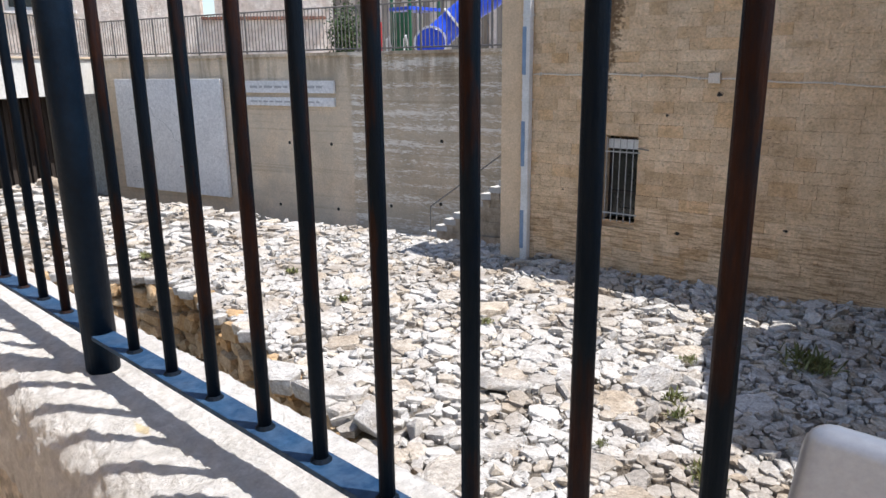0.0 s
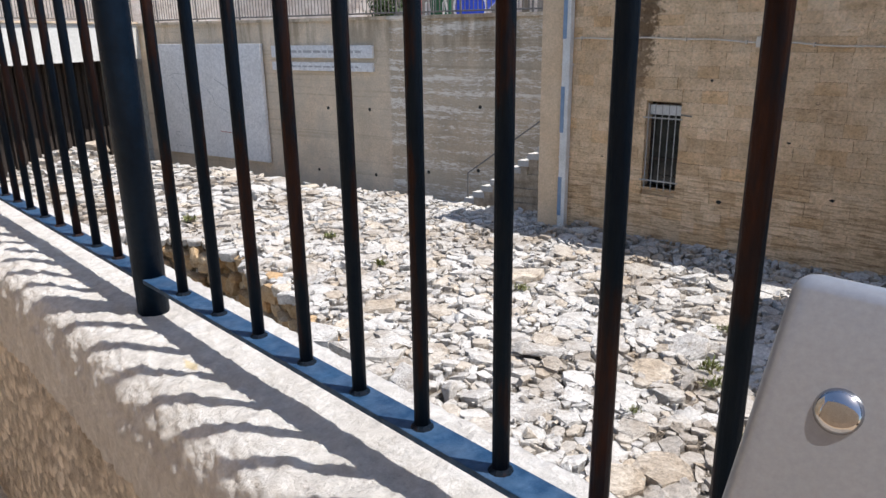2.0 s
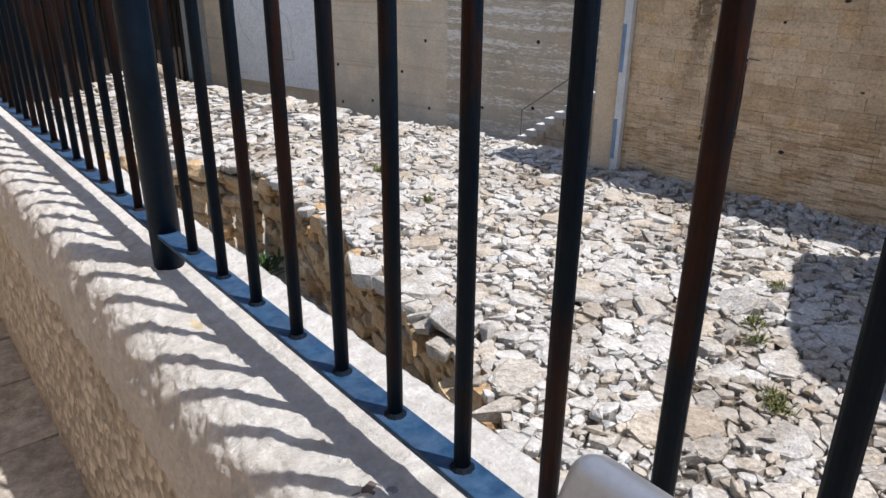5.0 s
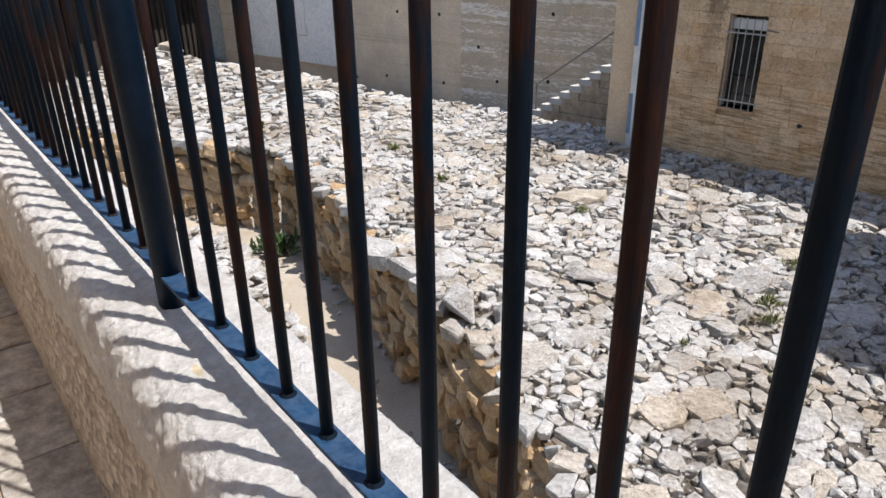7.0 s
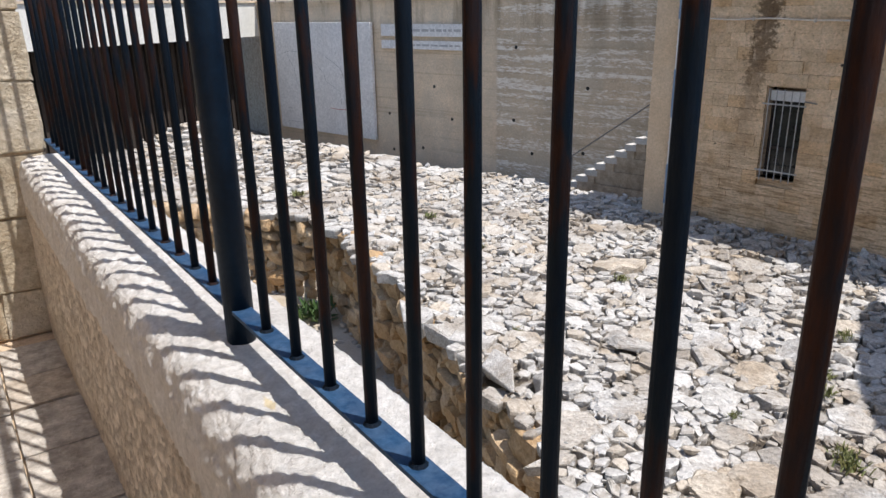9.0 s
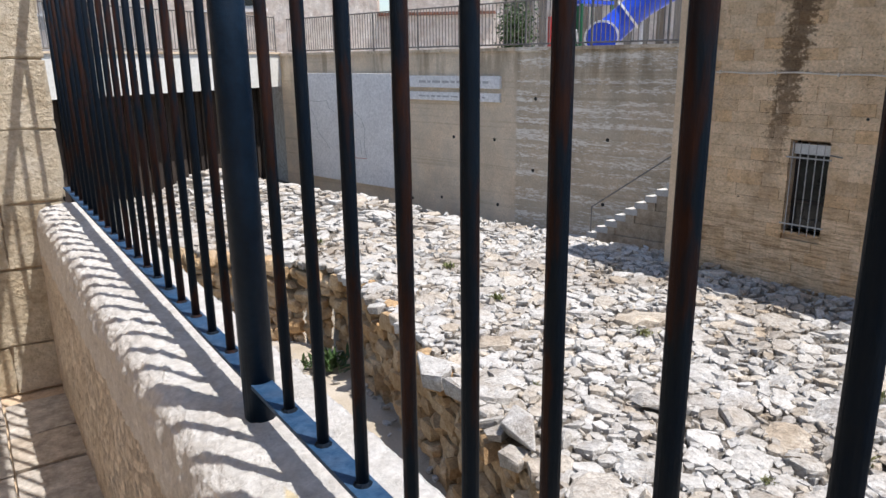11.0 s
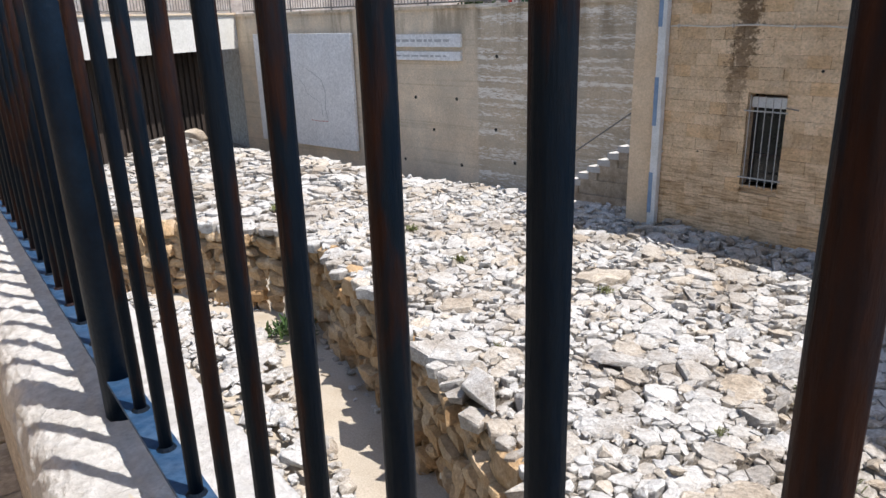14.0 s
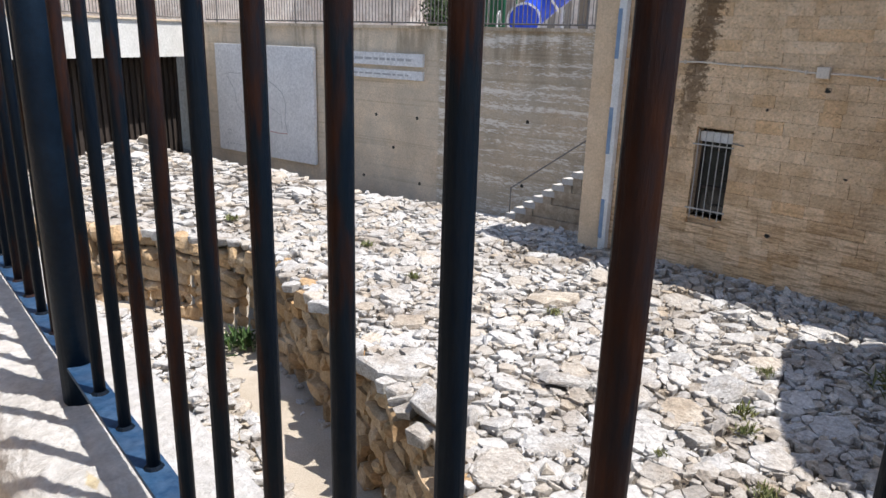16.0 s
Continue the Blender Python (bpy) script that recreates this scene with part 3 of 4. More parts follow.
def build_terrace_fence(name, start, end, z0, z1, step, label):
    """Pickets between two rails, with stouter posts."""
    a, b = Vector(start), Vector(end)
    n = int((b - a).length / step)
    ob = base(name)
    d = (b - a) / n
    picket = None
    for k in range(n + 1):
        p = a + d * k
        thick = k % 16 == 0
        if thick:
            part("post", tube([(p.x, p.y, z0), (p.x, p.y, z1 + 0.03)], 0.03, 8), M_RAIL, ob)
        elif picket is None:
            picket = part("picket", tube([(0, 0, z0 + 0.06), (0, 0, z1 - 0.02)], 0.013, 6), M_RAIL, ob)
            picket.location = (p.x, p.y, 0)
        else:
            q = new("picket", picket.data)
            q.parent, q.location = ob, (p.x, p.y, 0)
    for z in (z0 + 0.08, z1):
        part("rail", tube([(a.x, a.y, z), (b.x, b.y, z)], 0.022, 8), M_RAIL, ob)
    return tagged(ob, label, "fence")


build_terrace_fence("terrace_fence", (conc_x(8.0) + 0.15, 8.0, 0), (conc_x(24.3) + 0.15, 24.3, 0), CONC_TOP + 0.09, 3.06, 0.125, "thin grey metal picket fence along the terrace edge")


# the white bridge beam on the far side, with the dark passage under it
BR_A, BR_B = Vector((9.8, 24.62, 0)), Vector((-4.0, 16.9, 0))
bn = Vector(((BR_A - BR_B).y, -(BR_A - BR_B).x, 0)).normalized()


def bridge_outline(d0, d1):
    return [(BR_A + bn * d0).xy[:], (BR_A + bn * d1).xy[:], (BR_B + bn * d1).xy[:], (BR_B + bn * d0).xy[:]]


bridge = base("bridge")
part("beam", prism(bridge_outline(0.0, -0.35), 0.70, 1.86), M_WHITE, bridge, "white painted concrete edge beam")
part("deck", prism(bridge_outline(-0.36, -5.5), 1.1, 1.6), M_CONC, bridge, "shaded concrete deck")
part("coping", prism(bridge_outline(0.06, -0.40), 1.861, 1.92), M_CONC, bridge)
tagged(bridge, "white concrete footbridge over a dark passage", "bridge", kind="structure")
# Boards set close under the deck; the passage's shade is in their near-black colour.
under = base("wall_passage")
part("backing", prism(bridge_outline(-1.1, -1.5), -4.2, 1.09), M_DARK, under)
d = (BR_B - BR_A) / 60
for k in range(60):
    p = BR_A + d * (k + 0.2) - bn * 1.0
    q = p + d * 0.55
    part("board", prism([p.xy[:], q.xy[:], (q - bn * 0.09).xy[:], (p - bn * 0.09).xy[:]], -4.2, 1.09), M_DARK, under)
tagged(under, "dark brown boards under the bridge with the passage shade in their colour", "wall", kind="structure")
build_terrace_fence("bridge_fence", BR_A + bn * -0.17, BR_B + bn * -0.17, 1.92, 3.15, 0.125, "thin grey metal picket fence on the bridge")


# ---------------------------------------------------------------- stairs
def build_stairs():
    """Stone steps that climb along the concrete wall towards the building."""
    stairs = base("stone_stairs")
    rise, run = 0.1805, 0.245
    y = 11.28
    z = -2.775
    wide = 0.85

    def stretch(y0, y1, out, z0, z1):
        return prism([(conc_x(y0) - wide - out, y0), (conc_x(y0) - 0.01, y0), (conc_x(y1) - 0.01, y1), (conc_x(y1) - wide - out, y1)], z0, z1)
    for k in range(15):
        ya = y - run * k
        ztop = z + rise * k
        part("step", stretch(ya + 0.012, ya - run - 0.06, 0.006, ztop - 0.14, ztop), M_COPING, stairs)
        lay, row = ztop - 0.141, 0
        while lay > -3.0:
            h = 0.1805
            shift = 0.0 if row % 2 else 0.11
            if row == 0 or k % 2 == row % 2:
                part("stone", stretch(ya - 0.002 - shift * 0.2, ya - run * (1 if row == 0 else 2) + 0.004, 0.004 * (k % 3), lay - h + 0.005, lay), M_STAIR, stairs)
            lay -= h
            row += 1
        part("core", stretch(ya - 0.001, ya - run, -0.03, -4.2, ztop - 0.142), M_STAIR, stairs)
    tagged(stairs, "narrow pale stone steps along the concrete wall", "stairs", kind="structure")
    hr = base("handrail")
    x = conc_x(10.95) - 0.80
    part("rail", tube([(x, 10.98, -1.96), (conc_x(7.0) - 0.80, 7.0, 0.96)], 0.018, 8), M_RAIL, hr)
    part("post", tube([(x, 10.98, -2.6), (x, 10.98, -1.95)], 0.018, 8), M_RAIL, hr)
    tagged(hr, "thin dark metal handrail beside the stone steps", "handrail")
    landing = link("landing", prism([(conc_x(11.3) - 0.9, 11.3), (conc_x(11.3) - 0.01, 11.3), (conc_x(14.3) - 0.01, 14.3), (conc_x(14.3) - 0.9, 14.3)], -3.4, -2.96), M_COPING)
    tagged(landing, "pale stone landing at the foot of the steps", "landing", kind="structure")


build_stairs()


# ---------------------------------------------------------------- the stone building
FAC_TOP = 3.0
WIN = (5.558, 4.901, -1.387, 0.19)
FAC_END = 7.29


def build_facade_core():
    """The building's masonry core behind its facing blocks, with the window opening cut through."""
    d = 0.06
    back = 0.5
    bm = bmesh.new()

    def piece(y0, y1, z0, z1):
        pts = [(fac_x(y0) + d, y0), (fac_x(y0) + d + back, y0), (fac_x(y1) + d + back, y1), (fac_x(y1) + d, y1)]
        lo = [bm.verts.new((x, y, z0)) for x, y in pts]
        hi = [bm.verts.new((x, y, z1)) for x, y in pts]
        for i in range(4):
            bm.faces.new((lo[i], lo[(i + 1) % 4], hi[(i + 1) % 4], hi[i]))
        bm.faces.new(lo[::-1])
        bm.faces.new(hi)
    piece(WIN[0], FAC_END, -3.2, FAC_TOP)
    piece(-9.0, WIN[1], -3.2, FAC_TOP)
    piece(WIN[1], WIN[0], -3.2, WIN[2])
    piece(WIN[1], WIN[0], WIN[3], FAC_TOP)
    bmesh.ops.recalc_face_normals(bm, faces=bm.faces)
    ob = link("wall_facade", bm, M_MORTAR)
    return tagged(ob, "stone facade of coursed tan limestone blocks with stains", "wall", kind="structure")


facade = build_facade_core()
house = link("wall_building", prism([(13.3, -9), (13.8, -9), (12.7, 7.39), (11.6, 7.39), (11.8, 7.29), (12.4, 4.0)], -3.2, FAC_TOP), M_MORTAR)
tagged(house, "plain stone body of the building", "building", kind="structure")
RET_A, RET_B = (fac_x(FAC_END) - 0.004, FAC_END + 0.002), (11.0, 7.76)
ret = link("wall_return", prism([RET_A, RET_B, (12.2, 7.76), (12.2, 7.40), (11.59, 7.40), (11.6, FAC_END + 0.002)], -3.3, FAC_TOP), M_RENDER)
tagged(ret, "narrow tan rendered corner of the building", "wall", kind="structure")
# Unseen block, added only to cast the shadow over the right-hand rubble.
shade_block = link("wall_shade_block", prism([(8.1, -9), (11.5, -9), (11.5, 0.1), (10.9, 0.0), (9.1, -0.8), (8.1, -1.5)], -3.2, 4.4), M_MORTAR)
tagged(shade_block, "unseen plain stone block that shades the rubble", "building", kind="structure")


def build_window():
    w = (WIN[0] - WIN[1]) * FAC_LEN
    z0, z1 = WIN[2], WIN[3]
    ob = base("window_1")
    ob.matrix_world = fac_at(WIN[0], 0)
    part("pane", box((0.01, 0.26, z0 + 0.02), (w - 0.01, 0.28, z1 - 0.2)), M_GLASS, ob, "dark dusty glass")
    part("window_frame", box((0.0, 0.22, z0), (0.05, 0.27, z1)), M_DARK, ob)
    part("window_frame", box((w - 0.05, 0.22, z0), (w, 0.27, z1)), M_DARK, ob)
    part("window_frame", box((0.0, 0.22, (z0 + z1) / 2 - 0.3), (w, 0.265, (z0 + z1) / 2 - 0.25)), M_DARK, ob)
    part("shutter_box", box((0.02, 0.12, z1 - 0.235), (w - 0.02, 0.25, z1 - 0.06), 0.01), M_PIPE, ob, "white roller shutter box")
    part("window_sill", box((-0.03, -0.02, z0 - 0.04), (w + 0.03, 0.3, z0 + 0.0), 0.008), M_BLOCK, ob)
    for k in range(5):
        u = 0.07 + (w - 0.14) * k / 4
        part("window_bar", tube([(u, -0.03, z0 - 0.03), (u, -0.03, z1 - 0.02)], 0.009, 8), M_WBAR, ob)
    for z in (z0 + 0.14, z1 - 0.28):
        part("crossbar", box((-0.03, -0.036, z - 0.012), (w + 0.05, -0.024, z + 0.012)), M_WBAR, ob)
    part("stay", tube([(w + 0.02, -0.03, z1 - 0.2), (w + 0.22, -0.03, z1 - 0.22)], 0.012, 6), M_RAIL, ob)
    tagged(ob, "narrow barred window with a white shutter box in the stone facade", "window", kind="structure")


build_window()


def build_conduit():
    ob = base("cable_conduit")
    pts = []
    for k in range(30):
        y = 7.2 - 7.4 * k / 29
        pts.append((fac_x(y) - 0.03, y, 1.30 - 0.045 * max(0, 5.2 - y) + 0.012 * math.sin(k * 1.3)))
    part("pipe", tube(pts, 0.014, 8), M_CONDUIT, ob)
    for k in range(1, 30, 4):
        x, y, z = pts[k]
        part("clip", box((x - 0.022, y - 0.012, z - 0.03), (x + 0.03, y + 0.012, z + 0.03)), M_CONDUIT, ob)
    tagged(ob, "thin tan painted cable conduit clipped across the stone facade", "conduit")
    jb = link("junction_box", box((0, -0.08, -0.08), (0.19, 0.0, 0.09), 0.012), M_CONDUIT)
    jb.matrix_world = fac_at(3.72, 1.23)
    tagged(jb, "small tan junction box on the stone facade", "junction box")
    down = base("downpipe")
    x, y = fac_x(7.2) - 0.075, 7.21
    part("channel", box((x - 0.05, y - 0.085, -2.45), (x + 0.07, y + 0.085, FAC_TOP), 0.012), M_PIPE, down, "white painted square pipe")
    for za, zb in ((1.3, 2.2), (-0.5, 0.4), (-2.2, -1.4)):
        part("blue_band", box((x - 0.056, y + 0.0, za), (x - 0.02, y + 0.09, zb), 0.004), M_PIPEBLUE, down, "faded blue band")
    for z in (-1.0, 0.8, 2.4):
        part("bracket", box((x - 0.055, y - 0.095, z), (x + 0.09, y + 0.095, z + 0.03)), M_PIPE, down)
    tagged(down, "white rain downpipe with faded blue stripes", "downpipe")


build_conduit()


# ---------------------------------------------------------------- playground
def build_slide():
    s = base("tube_slide")
    pts = [(13.95, 12.56, 2.08), (14.2, 12.75, 2.12), (14.5, 12.72, 2.32), (14.78, 12.46, 2.66), (15.05, 12.15, 2.98), (15.5, 11.8, 3.3), (16.2, 11.6, 3.8)]
    part("tube", tube(pts, [0.41, 0.40, 0.38, 0.37, 0.37, 0.37, 0.37], 24), M_SLIDE, s, smooth=True)
    part("mouth", tube([(13.93, 12.545, 2.08), (13.96, 12.57, 2.083)], [0.46, 0.46], 24), M_PANEL, s, "white mouth ring")
    part("mouth_shade", tube([(13.915, 12.53, 2.08), (13.945, 12.555, 2.082)], [0.40, 0.40], 24), M_SLIDE, s)
    for a, c in ((1, 2), (3, 4)):
        p, q = Vector(pts[a]), Vector(pts[c])
        part("joint_ring", tube([p[:], (p + (q - p).normalized() * 0.06)[:]], 0.435, 24), M_PANEL, s, "white joint ring")
    part("support", tube([(15.0, 12.15, 1.62), (15.0, 12.15, 2.6)], 0.05, 10), M_PIPE, s)
    tagged(s, "blue plastic playground tube slide on the terrace", "slide")
    tower = base("play_tower")
    tx, ty = 14.5, 13.9
    for dx, dy in ((0, 0), (0, 0.75), (1.2, 0), (1.2, 0.75)):
        part("post", tube([(tx + dx, ty + dy, 1.62), (tx + dx, ty + dy, 5.2)], 0.05, 10), M_GREEN, tower)
    part("deck", box((tx - 0.05, ty - 0.05, 3.05), (tx + 1.25, ty + 0.8, 3.15), 0.01), M_SLIDE, tower, "blue deck")
    part("panel", box((tx - 0.04, ty + 0.06, 1.66), (tx + 0.02, ty + 0.62, 3.0), 0.02), M_GREEN, tower, "dark green plastic panel")
    part("red_post", tube([(tx - 0.3, ty + 0.95, 1.62), (tx - 0.3, ty + 0.95, 2.75)], 0.06, 10), M_REDP, tower, "red plastic post")
    for dy in (0.0, 0.72):
        part("grab_rail", tube([(tx - 0.25, ty + dy, 1.62), (tx - 0.25, ty + dy, 2.25), (tx - 0.15, ty + dy + 0.03, 2.35), (tx - 0.03, ty + dy + 0.05, 1.95)], 0.03, 8), M_PIPE, tower, "white grab rail")
    tagged(tower, "green and red plastic play tower on the terrace", "play tower")


build_slide()


def leaf_cloud(name, centre, size, count, leaf, mat, seed):
    rng = random.Random(seed)
    vs, fs = [], []
    for _ in range(count):
        p = Vector([rng.gauss(0, 0.42) * s for s in size])
        n = Vector([rng.gauss(0, 1) for _ in range(3)]).normalized()
        u = n.orthogonal().normalized()
        w = n.cross(u)
        a = leaf * rng.uniform(0.6, 1.3)
        c = Vector(centre) + p
        i = len(vs)
        vs += [c - u * a, c - w * a * 0.45 + n * a * 0.1, c + u * a, c + w * a * 0.45 + n * a * 0.1]
        fs += [(i, i + 1, i + 2), (i, i + 2, i + 3)]
    me = bpy.data.meshes.new(name)
    me.from_pydata([v[:] for v in vs], [], fs)
    me.materials.append(mat)
    return new(name, me)


shrub = base("shrub")
sx, sy = 13.05, 15.0
part("stem", tube([(sx, sy, 1.62), (sx + 0.05, sy, 2.2), (sx, sy + 0.1, 2.9)], [0.05, 0.035, 0.02], 7), M_DARK, shrub)
leaf_cloud("foliage", (sx, sy, 2.35), (0.5, 0.62, 0.95), 2200, 0.055, M_LEAF, 3).parent = shrub
tagged(shrub, "dark green shrub behind the terrace fence", "shrub")


# ---------------------------------------------------------------- buildings beyond the terrace
def far_at(s, z, depth=0.0):
    """A place on the far houses' front; depth counts into the house."""
    return (17.2 - 0.755 * s + 0.656 * depth, 21.2 + 0.656 * s + 0.755 * depth, z)


def far_box(s0, s1, z0, z1, d0, d1):
    return prism([far_at(s0, 0, d0)[:2], far_at(s1, 0, d0)[:2], far_at(s1, 0, d1)[:2], far_at(s0, 0, d1)[:2]], z0, z1)


def build_far_house():
    house = base("far_house")
    wins = ((9.1, 11.6), (17.0, 18.9))
    cuts = [4.6] + [v for w in wins for v in w] + [34.0]
    for a, c in zip(cuts[::2], cuts[1::2]):
        part("wall", far_box(a, c, 1.6, 9.0, 0.0, 0.5), M_FAR, house, "pale rough stone wall")
    for a, c in wins:
        part("wall", far_box(a, c, 1.6, 3.62, 0.0, 0.5), M_FAR, house)
        part("wall", far_box(a, c, 5.3, 9.0, 0.0, 0.5), M_FAR, house)
        w = part("window", far_box(a, c, 3.62, 5.3, 0.34, 0.37), M_GLASS, house, "dark glass pane")
        for s0, s1 in ((a, a + 0.12), ((a + c) / 2 - 0.06, (a + c) / 2 + 0.06), (c - 0.12, c)):
            part("window_frame", far_box(s0, s1, 3.62, 5.3, 0.26, 0.335), M_PIPE, w)
        part("window_frame", far_box(a, c, 3.62, 3.76, 0.25, 0.335), M_PIPE, w)
        part("window_sill", far_box(a - 0.1, c + 0.1, 3.50, 3.62, -0.08, 0.24), M_PANEL, w)
    part("wall", far_box(-0.2, 4.5, 1.6, 8.5, 2.2, 2.7), M_FAR, house, "higher rear wall")
    tagged(house, "pale limestone house with white framed windows beyond the terrace", "house")
    low = base("terrace_wall")
    part("wall", far_box(0.0, 4.59, 1.6, 3.25, 0.0, 0.45), M_FAR, low, "rough pale stone garden wall")
    for k in range(15):
        part("roof_tile", far_box(0.02 + 0.305 * k, 0.29 + 0.305 * k, 3.26, 3.36, -0.2, 0.55), M_TILE, low, "reddish clay tile")
    tagged(low, "rough pale stone garden wall under red clay tiles", "wall", kind="structure")
    rear = base("rear_house")
    part("wall", prism([(24, 7.5), (30, 7.5), (30, 40), (19.5, 24)], 1.6, 9.0), M_FAR, rear, "grey shaded stone wall")
    for k in range(26):
        y = 8.0 + 0.62 * k
        x = 24 - 4.5 * (y - 7.5) / 16.5 - 0.06
        part("slat", box((x - 0.03, y, 1.7), (x + 0.03, y + 0.34, 4.6)), M_SLAT, rear)
    tagged(rear, "shaded stone house with grey timber slats behind the playground", "house")


build_far_house()

# the pier at the parapet's end
pier = link("wall_pier", box((-2.6, END_Y + 0.01, -0.03), (-0.03, END_Y + 0.6, 4.0)), M_MORTAR)
tagged(pier, "stone pier at the end of the parapet", "wall", kind="structure")


# ---------------------------------------------------------------- rubble
def clip_cell(poly, nx, ny, d):
    """The part of a convex outline where nx * x + ny * y <= d."""
    out = []
    for (ax, ay), (bx, by) in zip(poly, poly[1:] + poly[:1]):
        a, b = nx * ax + ny * ay - d, nx * bx + ny * by - d
        if a <= 0:
            out.append((ax, ay))
        if a * b < 0:
            t = a / (a - b)
            out.append((ax + (bx - ax) * t, ay + (by - ay) * t))
    return out


def broken_slab(rng, outline, r, tilt):
    """A flat broken stone over a plan outline: undercut sides, a chipped rim and an uneven top."""
    merged = []
    for p in outline:
        if not merged or math.hypot(p[0] - merged[-1][0], p[1] - merged[-1][1]) > 0.30 * r:
            merged.append(p)
    n = len(merged)
    if n < 3:
        return None
    gap = rng.uniform(0.92, 1.12)
    shape = [(x * gap + rng.uniform(-0.13, 0.13) * r, y * gap + rng.uniform(-0.13, 0.13) * r) for x, y in merged]
    tx, ty = math.tan(radians(rng.gauss(0, tilt))), math.tan(radians(rng.gauss(0, tilt)))
    deep = max(0.10, r)
    vs, fs = [], []

    def ring(scale, z, rough, lean):
        for x, y in shape:
            k = scale * rng.uniform(0.96, 1.03)
            vs.append((x * k, y * k, z + rng.uniform(-rough, rough) + lean * (x * tx + y * ty)))
    ring(0.86, -deep, 0.0, 0.0)
    ring(1.0, -0.26 * r, 0.10 * r, 1.0)
    ring(0.97, -0.05 * r, 0.12 * r, 1.0)
    ring(rng.uniform(0.6, 0.85), 0.0, 0.055 * r, 1.0)
    for a in range(3):
        for k in range(n):
            fs.append((a * n + k, a * n + (k + 1) % n, (a + 1) * n + (k + 1) % n, (a + 1) * n + k))
    vs.append((rng.uniform(-0.2, 0.2) * r, rng.uniform(-0.2, 0.2) * r, rng.uniform(-0.05, 0.06) * r))
    for k in range(n):
        fs.append((3 * n + k, 3 * n + (k + 1) % n, 4 * n))
    return vs, fs


def join_stones(name, stones, mat, label, category):
    """Stones given as (vertices, faces, place), joined in one mesh."""
    allv, allf, n = [], [], 0
    for vs, fs, at in stones:
        allv.append(np.array(vs) + np.array(at))
        allf += [tuple(i + n for i in f) for f in fs]
        n += len(vs)
    me = bpy.data.meshes.new(name)
    me.from_pydata(np.concatenate(allv).tolist(), [], allf)
    me.materials.append(mat)
    return tagged(new(name, me), label, category, kind="stuff")


def scatter_rubble():
    rng = random.Random(11)
    variants = [hull_mesh("stone", rng, rng.uniform(0.5, 0.8), 18, rng.uniform(1.0, 1.4), M_RUBBLE, 0.025) for _ in range(30)]
    chips = [hull_mesh("chip", rng, rng.uniform(0.6, 1.0), 10, rng.uniform(0.9, 1.4), M_RUBBLE, 0) for _ in range(16)]
    cell = {}
    seeds = []

    def near_cells(x, y, n):
        ci, cj = int(x / 0.3), int(y / 0.3)
        for i in range(ci - n, ci + n + 1):
            for j in range(cj - n, cj + n + 1):
                yield from cell.get((i, j), ())

    def free(x, y, r, tight):
        return all((q[0] - x) ** 2 + (q[1] - y) ** 2 >= (tight * (q[2] + r)) ** 2 for q in near_cells(x, y, 2 if r > 0.1 else 1))

    def seed(x, y, r, tilt, slab=True):
        q = (x, y, r, tilt, slab)
        cell.setdefault((int(x / 0.3), int(y / 0.3)), []).append(q)
        seeds.append(q)

    def bare(x, y):
        """The patch of dark earth and small gravel, and an earthy strip thinned to deepen the facade's shade."""
        return ((x - 8.1) / 1.4) ** 2 + ((y - 0.85) / 0.9) ** 2 + 0.7 * n3(x * 2.2, y * 2.2, 4) < 0.8 or (y < 6.5 and x > fac_x(y) - 0.75 + 0.5 * n3(x * 1.5, y * 1.5, 7))

    def region(near):
        y = rng.uniform(-2.5, 13.5 if near else 24.5)
        lo = edge_x(y) + 0.02
        hi = fac_x(y) - 0.02 if y < 7.2 else conc_x(y) - 1.9
        return rng.uniform(lo, hi), y, lo
    # the stones that stand out
    for x, y, r in ((8.25, 6.0, 0.46), (4.74, 5.3, 0.36), (4.5, 6.35, 0.26), (7.3, 4.15, 0.30), (5.0, 3.05, 0.33), (4.2, 3.0, 0.30), (8.8, 17.3, 0.42), (9.5, 15.4, 0.34), (5.9, 2.45, 0.22), (6.65, 3.1, 0.23), (9.9, 4.6, 0.36), (9.3, 5.6, 0.3)):
        seed(x, y, r, 3)
    loose = []
    for x, y, r, size, yaw, shape, k in ((4.30, 4.25, 0.26, 0.66, 65, (1.2, 0.75, 0.8), 12), (4.56, 3.88, 0.13, 0.30, 25, (0.8, 0.8, 1.3), 9), (6.05, 3.85, 0.17, 0.62, -52, (1.5, 0.46, 0.45), 5), (7.2, 22.6, 0.4, 0.9, 40, (1, 0.9, 0.9), 8)):
        seed(x, y, r, 0, False)
        loose.append((k, pose(x, y, ground_z(x, y) + 0.17 * size * shape[2], 4, 3, yaw) @ Matrix.Diagonal((size * shape[0], size * shape[1], size * shape[2], 1)), x, y))
    for count, r0, r1, tight, tilt, near in ((330, 0.17, 0.26, 0.92, 5, False), (2000, 0.115, 0.17, 0.88, 7, False), (6500, 0.07, 0.115, 0.85, 9, False), (15000, 0.04, 0.07, 0.8, 13, True)):
        for _ in range(count):
            x, y, lo = region(near)
            r = rng.uniform(r0, r1)
            if x - lo < r * 0.3 or (r > 0.075 and bare(x, y) and rng.random() < 0.85) or not free(x, y, r, tight):
                continue
            seed(x, y, r, tilt)
    for y in np.arange(-1.0, 14.0, 0.05):
        r = rng.uniform(0.12, 0.21)
        x = edge_x(y) + rng.uniform(-0.04, 0.10)
        if free(x, y, r, 0.6):
            seed(x, y, r, 7)
    slabs = []
